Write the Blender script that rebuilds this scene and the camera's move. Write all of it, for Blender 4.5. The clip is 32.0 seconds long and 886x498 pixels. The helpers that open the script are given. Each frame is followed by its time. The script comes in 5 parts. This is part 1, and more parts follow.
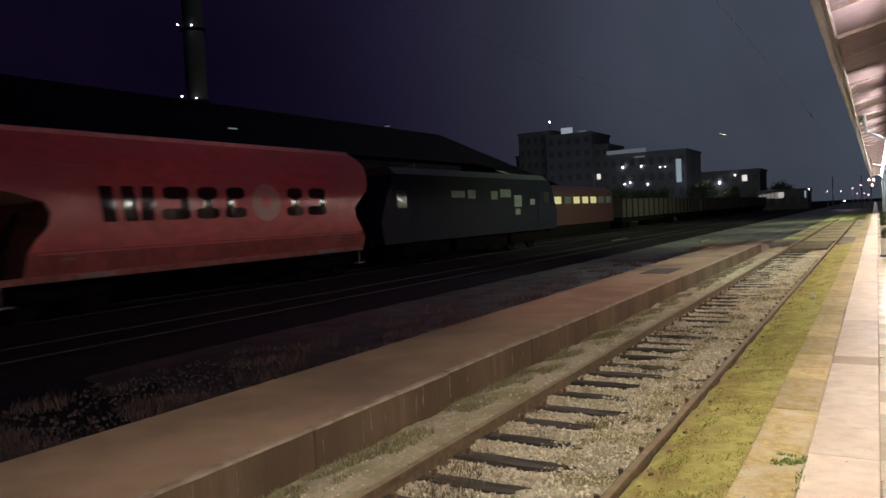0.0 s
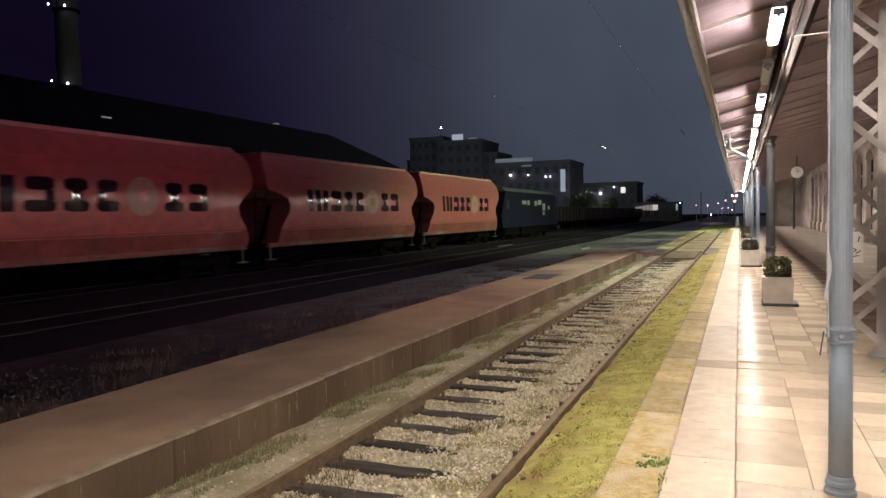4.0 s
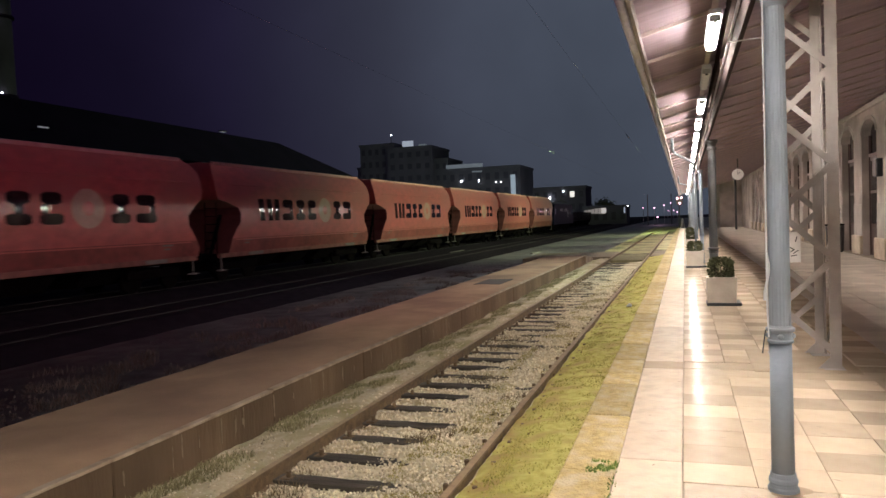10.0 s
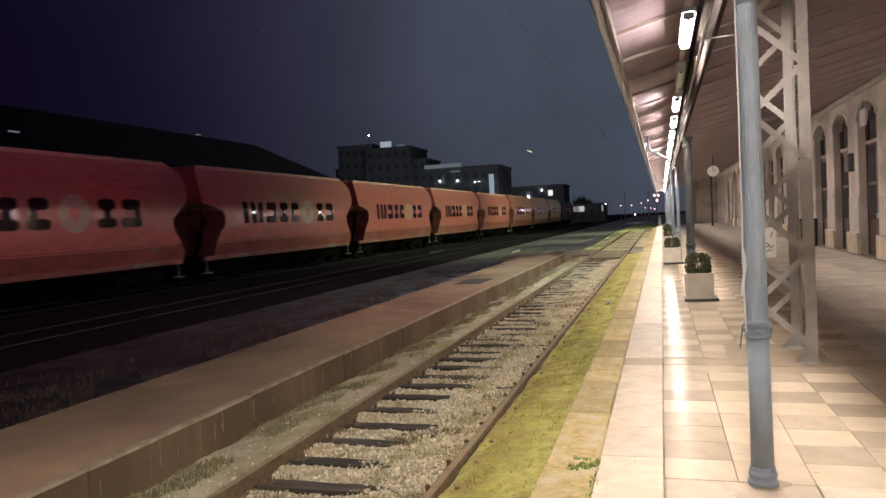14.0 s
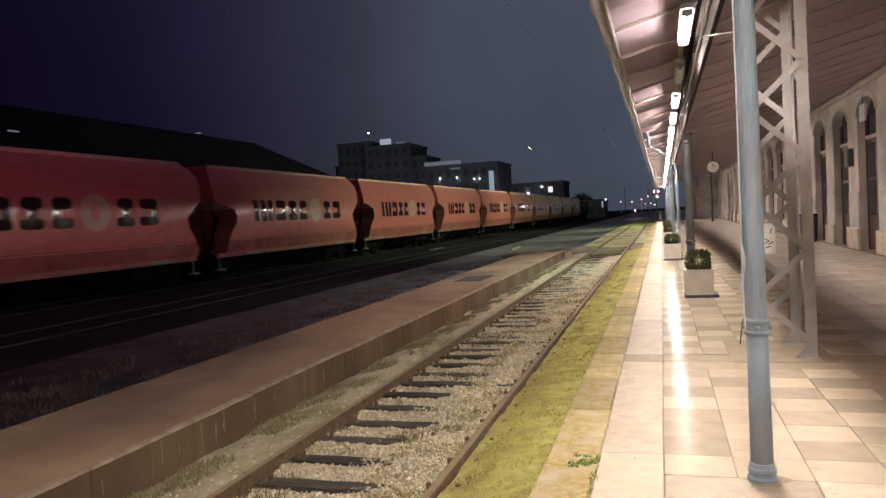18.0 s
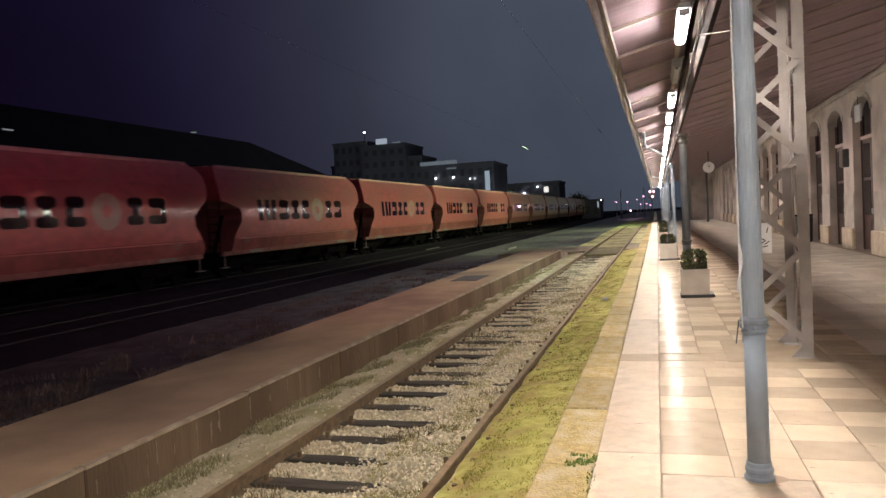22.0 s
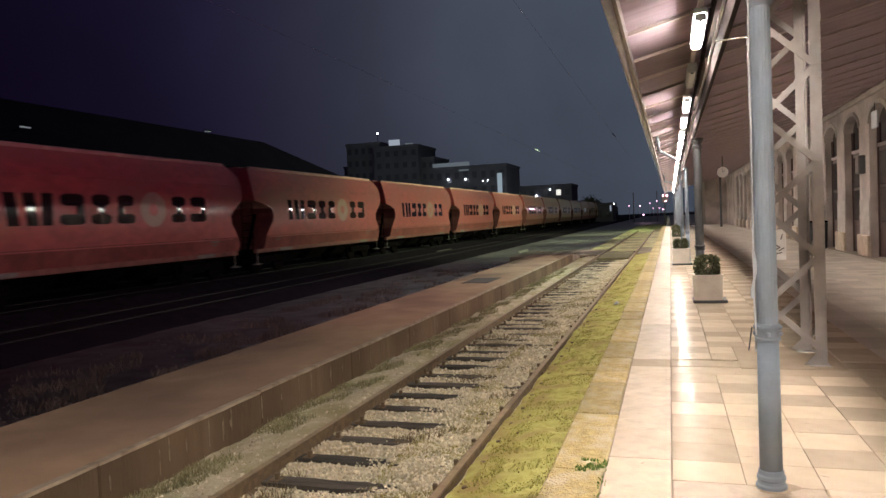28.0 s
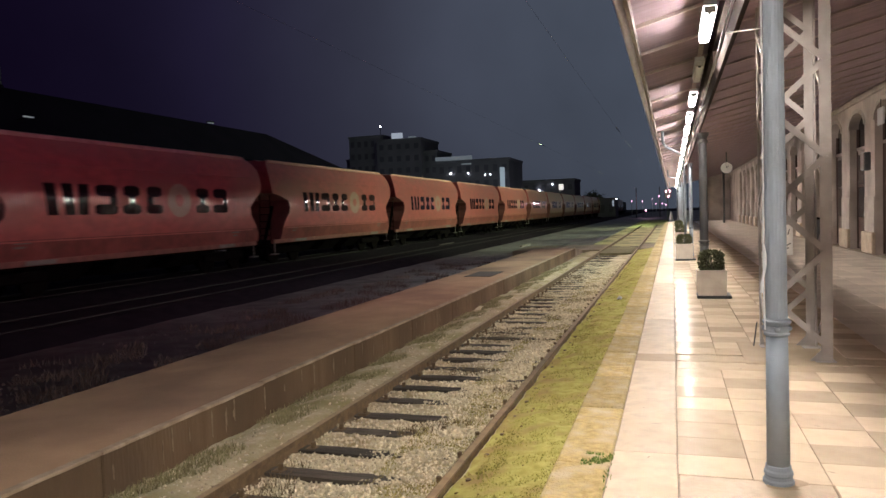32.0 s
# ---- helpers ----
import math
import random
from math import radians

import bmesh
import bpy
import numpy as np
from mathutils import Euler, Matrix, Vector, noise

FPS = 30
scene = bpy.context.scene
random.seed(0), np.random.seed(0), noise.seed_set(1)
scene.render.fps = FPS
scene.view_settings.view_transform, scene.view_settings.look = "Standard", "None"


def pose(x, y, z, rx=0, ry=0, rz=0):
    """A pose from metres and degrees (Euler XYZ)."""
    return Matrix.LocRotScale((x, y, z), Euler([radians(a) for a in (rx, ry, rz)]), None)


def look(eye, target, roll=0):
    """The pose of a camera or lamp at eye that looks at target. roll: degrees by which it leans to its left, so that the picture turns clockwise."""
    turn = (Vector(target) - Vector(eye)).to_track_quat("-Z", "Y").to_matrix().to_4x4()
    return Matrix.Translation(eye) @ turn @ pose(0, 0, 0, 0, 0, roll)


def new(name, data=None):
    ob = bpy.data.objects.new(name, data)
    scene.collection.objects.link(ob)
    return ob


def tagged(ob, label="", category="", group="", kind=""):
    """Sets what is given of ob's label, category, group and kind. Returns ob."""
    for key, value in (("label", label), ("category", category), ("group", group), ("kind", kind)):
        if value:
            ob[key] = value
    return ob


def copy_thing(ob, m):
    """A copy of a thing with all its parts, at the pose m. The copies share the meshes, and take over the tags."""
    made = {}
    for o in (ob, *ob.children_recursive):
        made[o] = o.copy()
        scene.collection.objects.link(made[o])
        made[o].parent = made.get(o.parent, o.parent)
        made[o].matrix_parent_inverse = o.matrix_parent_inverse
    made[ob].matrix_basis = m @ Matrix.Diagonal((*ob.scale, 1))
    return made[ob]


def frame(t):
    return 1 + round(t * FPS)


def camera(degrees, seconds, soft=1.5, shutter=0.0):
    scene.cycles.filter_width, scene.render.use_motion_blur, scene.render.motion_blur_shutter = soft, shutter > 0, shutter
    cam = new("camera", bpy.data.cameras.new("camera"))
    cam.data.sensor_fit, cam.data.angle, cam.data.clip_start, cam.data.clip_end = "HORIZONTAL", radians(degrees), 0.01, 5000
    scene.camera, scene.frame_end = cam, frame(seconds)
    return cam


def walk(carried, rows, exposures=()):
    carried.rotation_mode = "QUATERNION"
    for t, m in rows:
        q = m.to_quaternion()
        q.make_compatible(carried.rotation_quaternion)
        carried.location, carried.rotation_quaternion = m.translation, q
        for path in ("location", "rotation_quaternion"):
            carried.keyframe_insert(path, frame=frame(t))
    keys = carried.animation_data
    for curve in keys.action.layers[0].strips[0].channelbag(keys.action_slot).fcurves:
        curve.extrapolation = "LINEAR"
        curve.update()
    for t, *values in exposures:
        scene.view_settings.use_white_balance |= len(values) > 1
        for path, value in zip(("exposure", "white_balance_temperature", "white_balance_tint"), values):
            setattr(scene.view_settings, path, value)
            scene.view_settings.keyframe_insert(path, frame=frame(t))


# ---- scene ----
cam = camera(63.3, 32.0, shutter=0.7)
PATH = [
    (0, (1.576, 0.251, 1.852), (0.54, 1.959, 1.765), -2.9),
    (0.5, (1.566, 0.279, 1.848), (0.574, 2.013, 1.762), -2.9),
    (1, (1.55, 0.3, 1.838), (0.626, 2.072, 1.753), -2.6),
    (1.5, (1.575, 0.334, 1.848), (0.669, 2.116, 1.773), -2.1),
    (2, (1.579, 0.423, 1.828), (0.713, 2.224, 1.757), -1.8),
    (2.5, (1.586, 0.443, 1.825), (0.765, 2.265, 1.752), -1.7),
    (3, (1.588, 0.439, 1.806), (0.793, 2.273, 1.727), -1.8),
    (3.5, (1.582, 0.434, 1.814), (0.806, 2.276, 1.731), -1.4),
    (5.5, (1.587, 0.417, 1.835), (0.847, 2.272, 1.726), -1.4),
    (6, (1.581, 0.424, 1.834), (0.848, 2.282, 1.721), -1.3),
    (6.5, (1.581, 0.442, 1.833), (0.855, 2.302, 1.722), -1.3),
    (7, (1.582, 0.444, 1.831), (0.863, 2.307, 1.722), -1.4),
    (7.5, (1.583, 0.461, 1.826), (0.868, 2.326, 1.724), -1.4),
    (8, (1.595, 0.48, 1.837), (0.892, 2.35, 1.749), -1.7),
    (8.5, (1.607, 0.485, 1.839), (0.922, 2.362, 1.76), -2.0),
    (9, (1.608, 0.498, 1.828), (0.946, 2.384, 1.749), -2.0),
    (9.5, (1.608, 0.502, 1.829), (0.955, 2.391, 1.752), -2.2),
    (10, (1.605, 0.499, 1.831), (0.966, 2.393, 1.756), -2.2),
    (10.5, (1.596, 0.514, 1.827), (0.971, 2.412, 1.751), -2.3),
    (11, (1.598, 0.515, 1.826), (0.988, 2.418, 1.753), -2.4),
    (11.5, (1.603, 0.514, 1.83), (1.0, 2.419, 1.759), -2.5),
    (12, (1.61, 0.518, 1.829), (1.015, 2.426, 1.757), -2.6),
    (12.5, (1.612, 0.518, 1.831), (1.022, 2.427, 1.759), -2.7),
    (13, (1.609, 0.52, 1.827), (1.021, 2.43, 1.753), -2.8),
    (13.5, (1.603, 0.521, 1.83), (1.018, 2.432, 1.753), -2.8),
    (14, (1.604, 0.521, 1.83), (1.019, 2.432, 1.753), -3.0),
    (14.5, (1.597, 0.527, 1.828), (1.014, 2.439, 1.75), -3.0),
    (16.5, (1.597, 0.526, 1.829), (1.012, 2.436, 1.739), -3.0),
    (17, (1.6, 0.52, 1.832), (1.015, 2.431, 1.743), -3.1),
    (17.5, (1.603, 0.52, 1.833), (1.018, 2.43, 1.746), -3.2),
    (18, (1.612, 0.513, 1.838), (1.026, 2.423, 1.753), -3.3),
    (18.5, (1.613, 0.522, 1.836), (1.027, 2.432, 1.75), -3.3),
    (19, (1.614, 0.512, 1.837), (1.028, 2.423, 1.751), -3.5),
    (19.5, (1.614, 0.523, 1.834), (1.027, 2.433, 1.749), -3.6),
    (20, (1.612, 0.52, 1.831), (1.028, 2.43, 1.749), -3.4),
    (20.5, (1.609, 0.519, 1.833), (1.025, 2.43, 1.752), -3.4),
    (21, (1.61, 0.512, 1.834), (1.029, 2.424, 1.752), -3.4),
    (21.5, (1.604, 0.522, 1.83), (1.025, 2.435, 1.746), -3.3),
    (22, (1.601, 0.526, 1.83), (1.026, 2.44, 1.744), -3.2),
    (22.5, (1.595, 0.525, 1.828), (1.02, 2.438, 1.742), -3.0),
    (23, (1.592, 0.524, 1.829), (1.018, 2.438, 1.741), -2.9),
    (23.5, (1.595, 0.521, 1.829), (1.018, 2.434, 1.741), -2.7),
    (24, (1.596, 0.521, 1.831), (1.016, 2.433, 1.743), -2.7),
    (24.5, (1.604, 0.52, 1.835), (1.02, 2.431, 1.746), -2.7),
    (25, (1.605, 0.512, 1.835), (1.019, 2.422, 1.746), -2.7),
    (25.5, (1.614, 0.52, 1.837), (1.022, 2.429, 1.75), -2.8),
    (27.5, (1.599, 0.515, 1.835), (0.997, 2.421, 1.752), -2.8),
    (28, (1.594, 0.508, 1.839), (0.989, 2.413, 1.759), -2.5),
    (28.5, (1.59, 0.502, 1.84), (0.977, 2.404, 1.759), -2.3),
    (29, (1.598, 0.5, 1.84), (0.98, 2.4, 1.759), -2.4),
    (29.5, (1.606, 0.505, 1.841), (0.984, 2.404, 1.762), -2.5),
    (30, (1.61, 0.498, 1.841), (0.988, 2.398, 1.764), -2.5),
    (30.5, (1.607, 0.509, 1.839), (0.984, 2.408, 1.762), -2.6),
    (31, (1.593, 0.524, 1.831), (0.974, 2.425, 1.749), -2.6),
    (31.5, (1.57, 0.519, 1.822), (0.956, 2.42, 1.731), -2.3),
    (32, (1.557, 0.526, 1.824), (0.947, 2.428, 1.727), -2.0),
]
walk(cam, [(t, look(eye, target, roll)) for t, eye, target, roll in PATH],
     exposures=[(0, -0.04, 6350, 12), (1.0, 0.09, 6350, 12), (3, 0.19, 6350, 12), (32, 0.19, 6350, 12)])


# ---------------------------------------------------------------- light
world = bpy.data.worlds.new("night_sky")
scene.world = world
world.use_nodes = True
wn, wl = world.node_tree.nodes, world.node_tree.links
bg = wn["Background"]
geo = wn.new("ShaderNodeTexCoord")
sep = wn.new("ShaderNodeSeparateXYZ")
wl.new(geo.outputs["Generated"], sep.inputs[0])
# the glow of the town lies ahead along the tracks and fades to the side and down to the horizon


def sky_math(op, a, b):
    n = wn.new("ShaderNodeMath")
    n.operation = op
    for k, v in enumerate((a, b)):
        if isinstance(v, (int, float)):
            n.inputs[k].default_value = v
        else:
            wl.new(v, n.inputs[k])
    return n.outputs[0]


flat_part = sky_math("POWER", sky_math("SUBTRACT", 1.0, sky_math("MULTIPLY", sep.outputs["Z"], sep.outputs["Z"])), 0.5)
side = wn.new("ShaderNodeMapRange")
side.inputs[1].default_value, side.inputs[2].default_value = 0.52, 1.0
wl.new(sky_math("DIVIDE", sep.outputs["Y"], sky_math("MAXIMUM", flat_part, 0.01)), side.inputs[0])
sky_mix = wn.new("ShaderNodeValToRGB")
ramp = sky_mix.color_ramp.elements
ramp[0].position, ramp[0].color = 0.0, (0.0042, 0.0023, 0.0100, 1)
ramp[1].position, ramp[1].color = 1.0, (0.066, 0.079, 0.106, 1)
for at, col in ((0.15, (0.0122, 0.0098, 0.0255, 1)), (0.5, (0.0290, 0.0310, 0.0470, 1))):
    ramp.new(at).color = col
wl.new(sky_math("POWER", side.outputs[0], 4.0), sky_mix.inputs[0])
height = wn.new("ShaderNodeMapRange")
height.inputs[1].default_value, height.inputs[2].default_value = 0.03, 0.36
height.inputs[3].default_value, height.inputs[4].default_value = 0.74, 1.05
wl.new(sep.outputs["Z"], height.inputs[0])
cloud = wn.new("ShaderNodeTexNoise")
cloud.inputs["Scale"].default_value = 3.0
cloud.inputs["Detail"].default_value = 4.0
wl.new(geo.outputs["Generated"], cloud.inputs["Vector"])
cr = wn.new("ShaderNodeMapRange")
cr.inputs[1].default_value, cr.inputs[2].default_value = 0.3, 0.75
cr.inputs[3].default_value, cr.inputs[4].default_value = 0.8, 1.25
wl.new(cloud.outputs["Fac"], cr.inputs[0])
wl.new(sky_mix.outputs[0], bg.inputs["Color"])
wl.new(sky_math("MULTIPLY", cr.outputs[0], height.outputs[0]), bg.inputs["Strength"])


def lamp(name, kind, watts, colour, m, size=0.2, size_y=None, spread=None):
    d = bpy.data.lights.new(name, kind)
    d.energy, d.color = watts, colour
    if kind == "AREA":
        d.size = size
        if size_y:
            d.shape, d.size_y = "RECTANGLE", size_y
        if spread:
            d.spread = radians(spread)
    elif kind in ("POINT", "SPOT"):
        d.shadow_soft_size = size
    ob = new(name, d)
    ob.matrix_world = m
    return ob


# ---------------------------------------------------------------- materials
MATS = {}


def mat(name, base, rough=0.7, metal=0.0, var=None, scale=6.0, var2=None, scale2=0.7, bump=0.0, bump_scale=None,
        spec=0.5, glow=None, watts=0.0, coat=0.0, coat_rough=0.03, sheen=0.0, island=0.0, detail=5.0, stretch=(1, 1, 1), rough_var=0.0, gloss=None):
    if name in MATS:
        return MATS[name]
    m = bpy.data.materials.new(name)
    m.use_nodes = True
    n, l = m.node_tree.nodes, m.node_tree.links
    b = n["Principled BSDF"]
    b.inputs["Base Color"].default_value = (*base, 1)
    b.inputs["Roughness"].default_value = rough
    b.inputs["Metallic"].default_value = metal
    b.inputs["Specular IOR Level"].default_value = spec
    b.inputs["Coat Weight"].default_value, b.inputs["Coat Roughness"].default_value = coat, coat_rough
    # golden-tinted sheen, strongest at grazing angles
    if sheen:
        b.inputs["Sheen Weight"].default_value, b.inputs["Sheen Roughness"].default_value = sheen, 0.45
        b.inputs["Sheen Tint"].default_value = (1.0, 0.8, 0.58, 1)
    if glow:
        b.inputs["Emission Color"].default_value = (*glow, 1)
        b.inputs["Emission Strength"].default_value = watts
    tc = n.new("ShaderNodeTexCoord")
    mp = n.new("ShaderNodeMapping")
    mp.inputs["Scale"].default_value = stretch
    l.new(tc.outputs["Object"], mp.inputs[0])
    col = None
    if var:
        t = n.new("ShaderNodeTexNoise")
        t.inputs["Scale"].default_value, t.inputs["Detail"].default_value = scale, detail
        l.new(mp.outputs[0], t.inputs["Vector"])
        r = n.new("ShaderNodeMapRange")
        r.inputs[1].default_value, r.inputs[2].default_value = 0.35, 0.68
        l.new(t.outputs["Fac"], r.inputs[0])
        x = n.new("ShaderNodeMix")
        x.data_type = "RGBA"
        x.inputs[6].default_value, x.inputs[7].default_value = (*base, 1), (*var, 1)
        l.new(r.outputs[0], x.inputs[0])
        col = x.outputs[2]
        if rough_var:
            rr = n.new("ShaderNodeMapRange")
            rr.inputs[3].default_value, rr.inputs[4].default_value = max(0.02, rough - rough_var), min(1, rough + rough_var)
            l.new(r.outputs[0], rr.inputs[0])
            l.new(rr.outputs[0], b.inputs["Roughness"])
    if var2:
        t2 = n.new("ShaderNodeTexNoise")
        t2.inputs["Scale"].default_value, t2.inputs["Detail"].default_value = scale2, 6.0
        l.new(mp.outputs[0], t2.inputs["Vector"])
        r2 = n.new("ShaderNodeMapRange")
        r2.inputs[1].default_value, r2.inputs[2].default_value = 0.45, 0.65
        l.new(t2.outputs["Fac"], r2.inputs[0])
        x2 = n.new("ShaderNodeMix")
        x2.data_type = "RGBA"
        if col:
            l.new(col, x2.inputs[6])
        else:
            x2.inputs[6].default_value = (*base, 1)
        x2.inputs[7].default_value = (*var2, 1)
        l.new(r2.outputs[0], x2.inputs[0])
        col = x2.outputs[2]
    if island:
        oi = n.new("ShaderNodeObjectInfo")
        ge = n.new("ShaderNodeNewGeometry")
        ad = n.new("ShaderNodeMath")
        ad.operation = "ADD"
        l.new(oi.outputs["Random"], ad.inputs[0])
        l.new(ge.outputs["Random Per Island"], ad.inputs[1])
        fr = n.new("ShaderNodeMath")
        fr.operation = "FRACT"
        l.new(ad.outputs[0], fr.inputs[0])
        mr = n.new("ShaderNodeMapRange")
        mr.inputs[3].default_value, mr.inputs[4].default_value = 1 - island, 1 + island
        l.new(fr.outputs[0], mr.inputs[0])
        if gloss:
            gr = n.new("ShaderNodeMapRange")
            gr.inputs[3].default_value, gr.inputs[4].default_value = gloss
            l.new(fr.outputs[0], gr.inputs[0])
            l.new(gr.outputs[0], b.inputs["Roughness"])
        h = n.new("ShaderNodeHueSaturation")
        l.new(mr.outputs[0], h.inputs["Value"])
        if col:
            l.new(col, h.inputs["Color"])
        else:
            h.inputs["Color"].default_value = (*base, 1)
        col = h.outputs[0]
    if col:
        l.new(col, b.inputs["Base Color"])
    if bump:
        tb = n.new("ShaderNodeTexNoise")
        tb.inputs["Scale"].default_value, tb.inputs["Detail"].default_value = bump_scale or scale * 3, 6.0
        l.new(mp.outputs[0], tb.inputs["Vector"])
        bp = n.new("ShaderNodeBump")
        bp.inputs["Strength"].default_value, bp.inputs["Distance"].default_value = bump, 0.02
        l.new(tb.outputs["Fac"], bp.inputs["Height"])
        l.new(bp.outputs[0], b.inputs["Normal"])
    MATS[name] = m
    return m


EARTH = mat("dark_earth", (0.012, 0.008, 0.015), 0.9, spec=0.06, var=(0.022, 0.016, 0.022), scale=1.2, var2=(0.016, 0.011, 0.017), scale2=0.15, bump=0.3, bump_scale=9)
BALLAST = mat("ballast", (0.62, 0.54, 0.39), 0.9, var=(0.50, 0.425, 0.275), scale=14, var2=(0.31, 0.245, 0.135), scale2=1.3, bump=0.9, bump_scale=40)
GRASSY = mat("mossy_ground", (0.47, 0.435, 0.145), 0.95, spec=0.1, var=(0.35, 0.315, 0.085), scale=13, var2=(0.33, 0.245, 0.10), scale2=2.6, bump=0.5, bump_scale=120, detail=8)
SAND = mat("packed_sand", (0.355, 0.235, 0.150), 0.95, spec=0.2, var=(0.44, 0.295, 0.19), scale=2, var2=(0.235, 0.155, 0.11), scale2=0.4, bump=0.3, bump_scale=60)
KERB = mat("weathered_concrete", (0.20, 0.155, 0.115), 0.9, var=(0.155, 0.118, 0.085), scale=3, var2=(0.25, 0.20, 0.15), scale2=1.1, bump=0.4, bump_scale=25, stretch=(1, 1, 0.4))
RUST = mat("rusty_steel", (0.165, 0.108, 0.056), 0.75, 0.05, var=(0.095, 0.062, 0.034), scale=12, bump=0.3, bump_scale=60)
RAILTOP = mat("worn_rail_head", (0.33, 0.235, 0.13), 0.5, 0.1, var=(0.22, 0.15, 0.083), scale=9)
TIMBER = mat("tarred_timber", (0.035, 0.028, 0.022), 0.85, var=(0.08, 0.065, 0.05), scale=5, bump=0.5, bump_scale=20, stretch=(0.3, 2, 2), island=0.3)
EDGE = mat("limestone_edge", (0.50, 0.39, 0.18), 0.85, spec=0.25, var=(0.33, 0.245, 0.105), scale=20, var2=(0.49, 0.415, 0.28), scale2=5, bump=1.0, bump_scale=50, island=0.16)
SLAB = mat("pale_limestone", (0.61, 0.505, 0.385), 0.55, var=(0.54, 0.43, 0.32), scale=2.5, var2=(0.49, 0.40, 0.305), scale2=7, bump=0.15, bump_scale=30, island=0.15, rough_var=0.12, spec=0.25)
TILE_A = mat("cream_stone_tile", (0.625, 0.52, 0.395), 0.2, spec=0.0036, var=(0.57, 0.465, 0.35), scale=5, island=0.10, gloss=(0.12, 0.23), bump=0.05, bump_scale=14)
TILE_B = mat("grey_brown_stone_tile", (0.495, 0.405, 0.305), 0.2, spec=0.0028, var=(0.44, 0.355, 0.265), scale=5, var2=(0.41, 0.325, 0.235), scale2=1.3, island=0.12, gloss=(0.13, 0.24), bump=0.05, bump_scale=14)
GROUT = mat("dark_joint", (0.36, 0.295, 0.23), 0.9, var=(0.26, 0.21, 0.16), scale=8)
IRON = mat("grey_blue_paint", (0.235, 0.275, 0.33), 0.6, spec=0.3, var=(0.205, 0.24, 0.285), scale=6, var2=(0.19, 0.215, 0.245), scale2=2, bump=0.1, bump_scale=40)
DARKIRON = mat("dark_green_grey_paint", (0.05, 0.05, 0.055), 0.5, var=(0.07, 0.07, 0.07), scale=6)
TRUSS = mat("cream_grey_paint", (0.37, 0.338, 0.322), 0.6, var=(0.30, 0.27, 0.255), scale=5, bump=0.1, bump_scale=30)
ROOFWOOD = mat("painted_boards", (0.36, 0.282, 0.325), 0.9, spec=0.1, var=(0.295, 0.228, 0.265), scale=3, bump=0.2, bump_scale=15, stretch=(0.4, 3, 1))
RAFTER = mat("rafter_paint", (0.46, 0.375, 0.36), 0.7, spec=0.2, var=(0.38, 0.305, 0.29), scale=5)
FASCIA = mat("pale_fascia", (0.24, 0.205, 0.205), 0.6, var=(0.19, 0.16, 0.16), scale=4)
LAMPGLOW = mat("lit_tube_cover", (0.9, 0.9, 0.88), 0.4, glow=(1.0, 0.91, 0.79), watts=255)
LAMPSIDE = mat("frosted_tube_cover_side", (0.85, 0.85, 0.83), 0.5, glow=(1.0, 0.91, 0.79), watts=38)
LAMPOFF = mat("unlit_tube_cover", (0.6, 0.6, 0.58), 0.35)
PLASTER = mat("beige_plaster", (0.58, 0.50, 0.455), 0.85, var=(0.51, 0.435, 0.395), scale=1.5, var2=(0.33, 0.28, 0.25), scale2=0.6, bump=0.2, bump_scale=20)
STONE = mat("grey_plinth_stone", (0.48, 0.43, 0.38), 0.7, var=(0.38, 0.33, 0.29), scale=3, bump=0.2, bump_scale=20)
DOORWOOD = mat("dark_brown_door", (0.09, 0.045, 0.035), 0.5, var=(0.06, 0.03, 0.025), scale=6, stretch=(3, 3, 0.4))
GLASS = mat("dark_glazing", (0.02, 0.02, 0.025), 0.08, spec=0.6)
CONCRETE = mat("planter_concrete", (0.72, 0.655, 0.575), 0.8, var=(0.63, 0.56, 0.485), scale=5, bump=0.3, bump_scale=40)
LEAF = mat("box_leaves", (0.105, 0.115, 0.062), 0.7, spec=0.2, var=(0.15, 0.155, 0.085), scale=9, island=0.35)
WAGON = mat("red_wagon_paint", (0.45, 0.082, 0.084), 0.42, var=(0.32, 0.060, 0.062), scale=4.5, var2=(0.34, 0.084, 0.084), scale2=0.8, bump=0.06, bump_scale=9, coat=0.40, coat_rough=0.13, sheen=0.45, stretch=(1, 0.5, 1))
# wagon red darkened: the shade on the end faces is put into the colour
WAGONEND = mat("shaded_wagon_end", (0.17, 0.045, 0.045), 0.7, var=(0.11, 0.032, 0.034), scale=2.5, bump=0.1, bump_scale=9)
# darker red for the wagon sides below 1.62 m
WAGONLOW = mat("darker_lower_wagon_paint", (0.24, 0.050, 0.046), 0.6, var=(0.15, 0.034, 0.033), scale=4, var2=(0.30, 0.075, 0.068), scale2=0.9, sheen=0.1)
OILYBED = mat("oily_ballast", (0.014, 0.010, 0.015), 0.95, spec=0.03, var=(0.022, 0.016, 0.022), scale=3, bump=0.4, bump_scale=14)
WAGONDARK = mat("wagon_underframe", (0.004, 0.003, 0.0035), 0.95, spec=0.03, var=(0.007, 0.005, 0.005), scale=4)
# paler than the body: rim light of the roof edge put into the colour
WAGONTOP = mat("rim_lit_roof_rail", (0.62, 0.33, 0.32), 0.6, var=(0.50, 0.24, 0.23), scale=4)
DECAL = mat("dark_lettering_paint", (0.024, 0.010, 0.014), 0.05, spec=0.5)
DISC = mat("pale_disc_paint", (0.42, 0.27, 0.225), 0.45, var=(0.35, 0.215, 0.18), scale=5)
LOCO = mat("dark_blue_loco_paint", (0.0065, 0.0065, 0.019), 0.5, spec=0.1, var=(0.0045, 0.005, 0.014), scale=1.5)
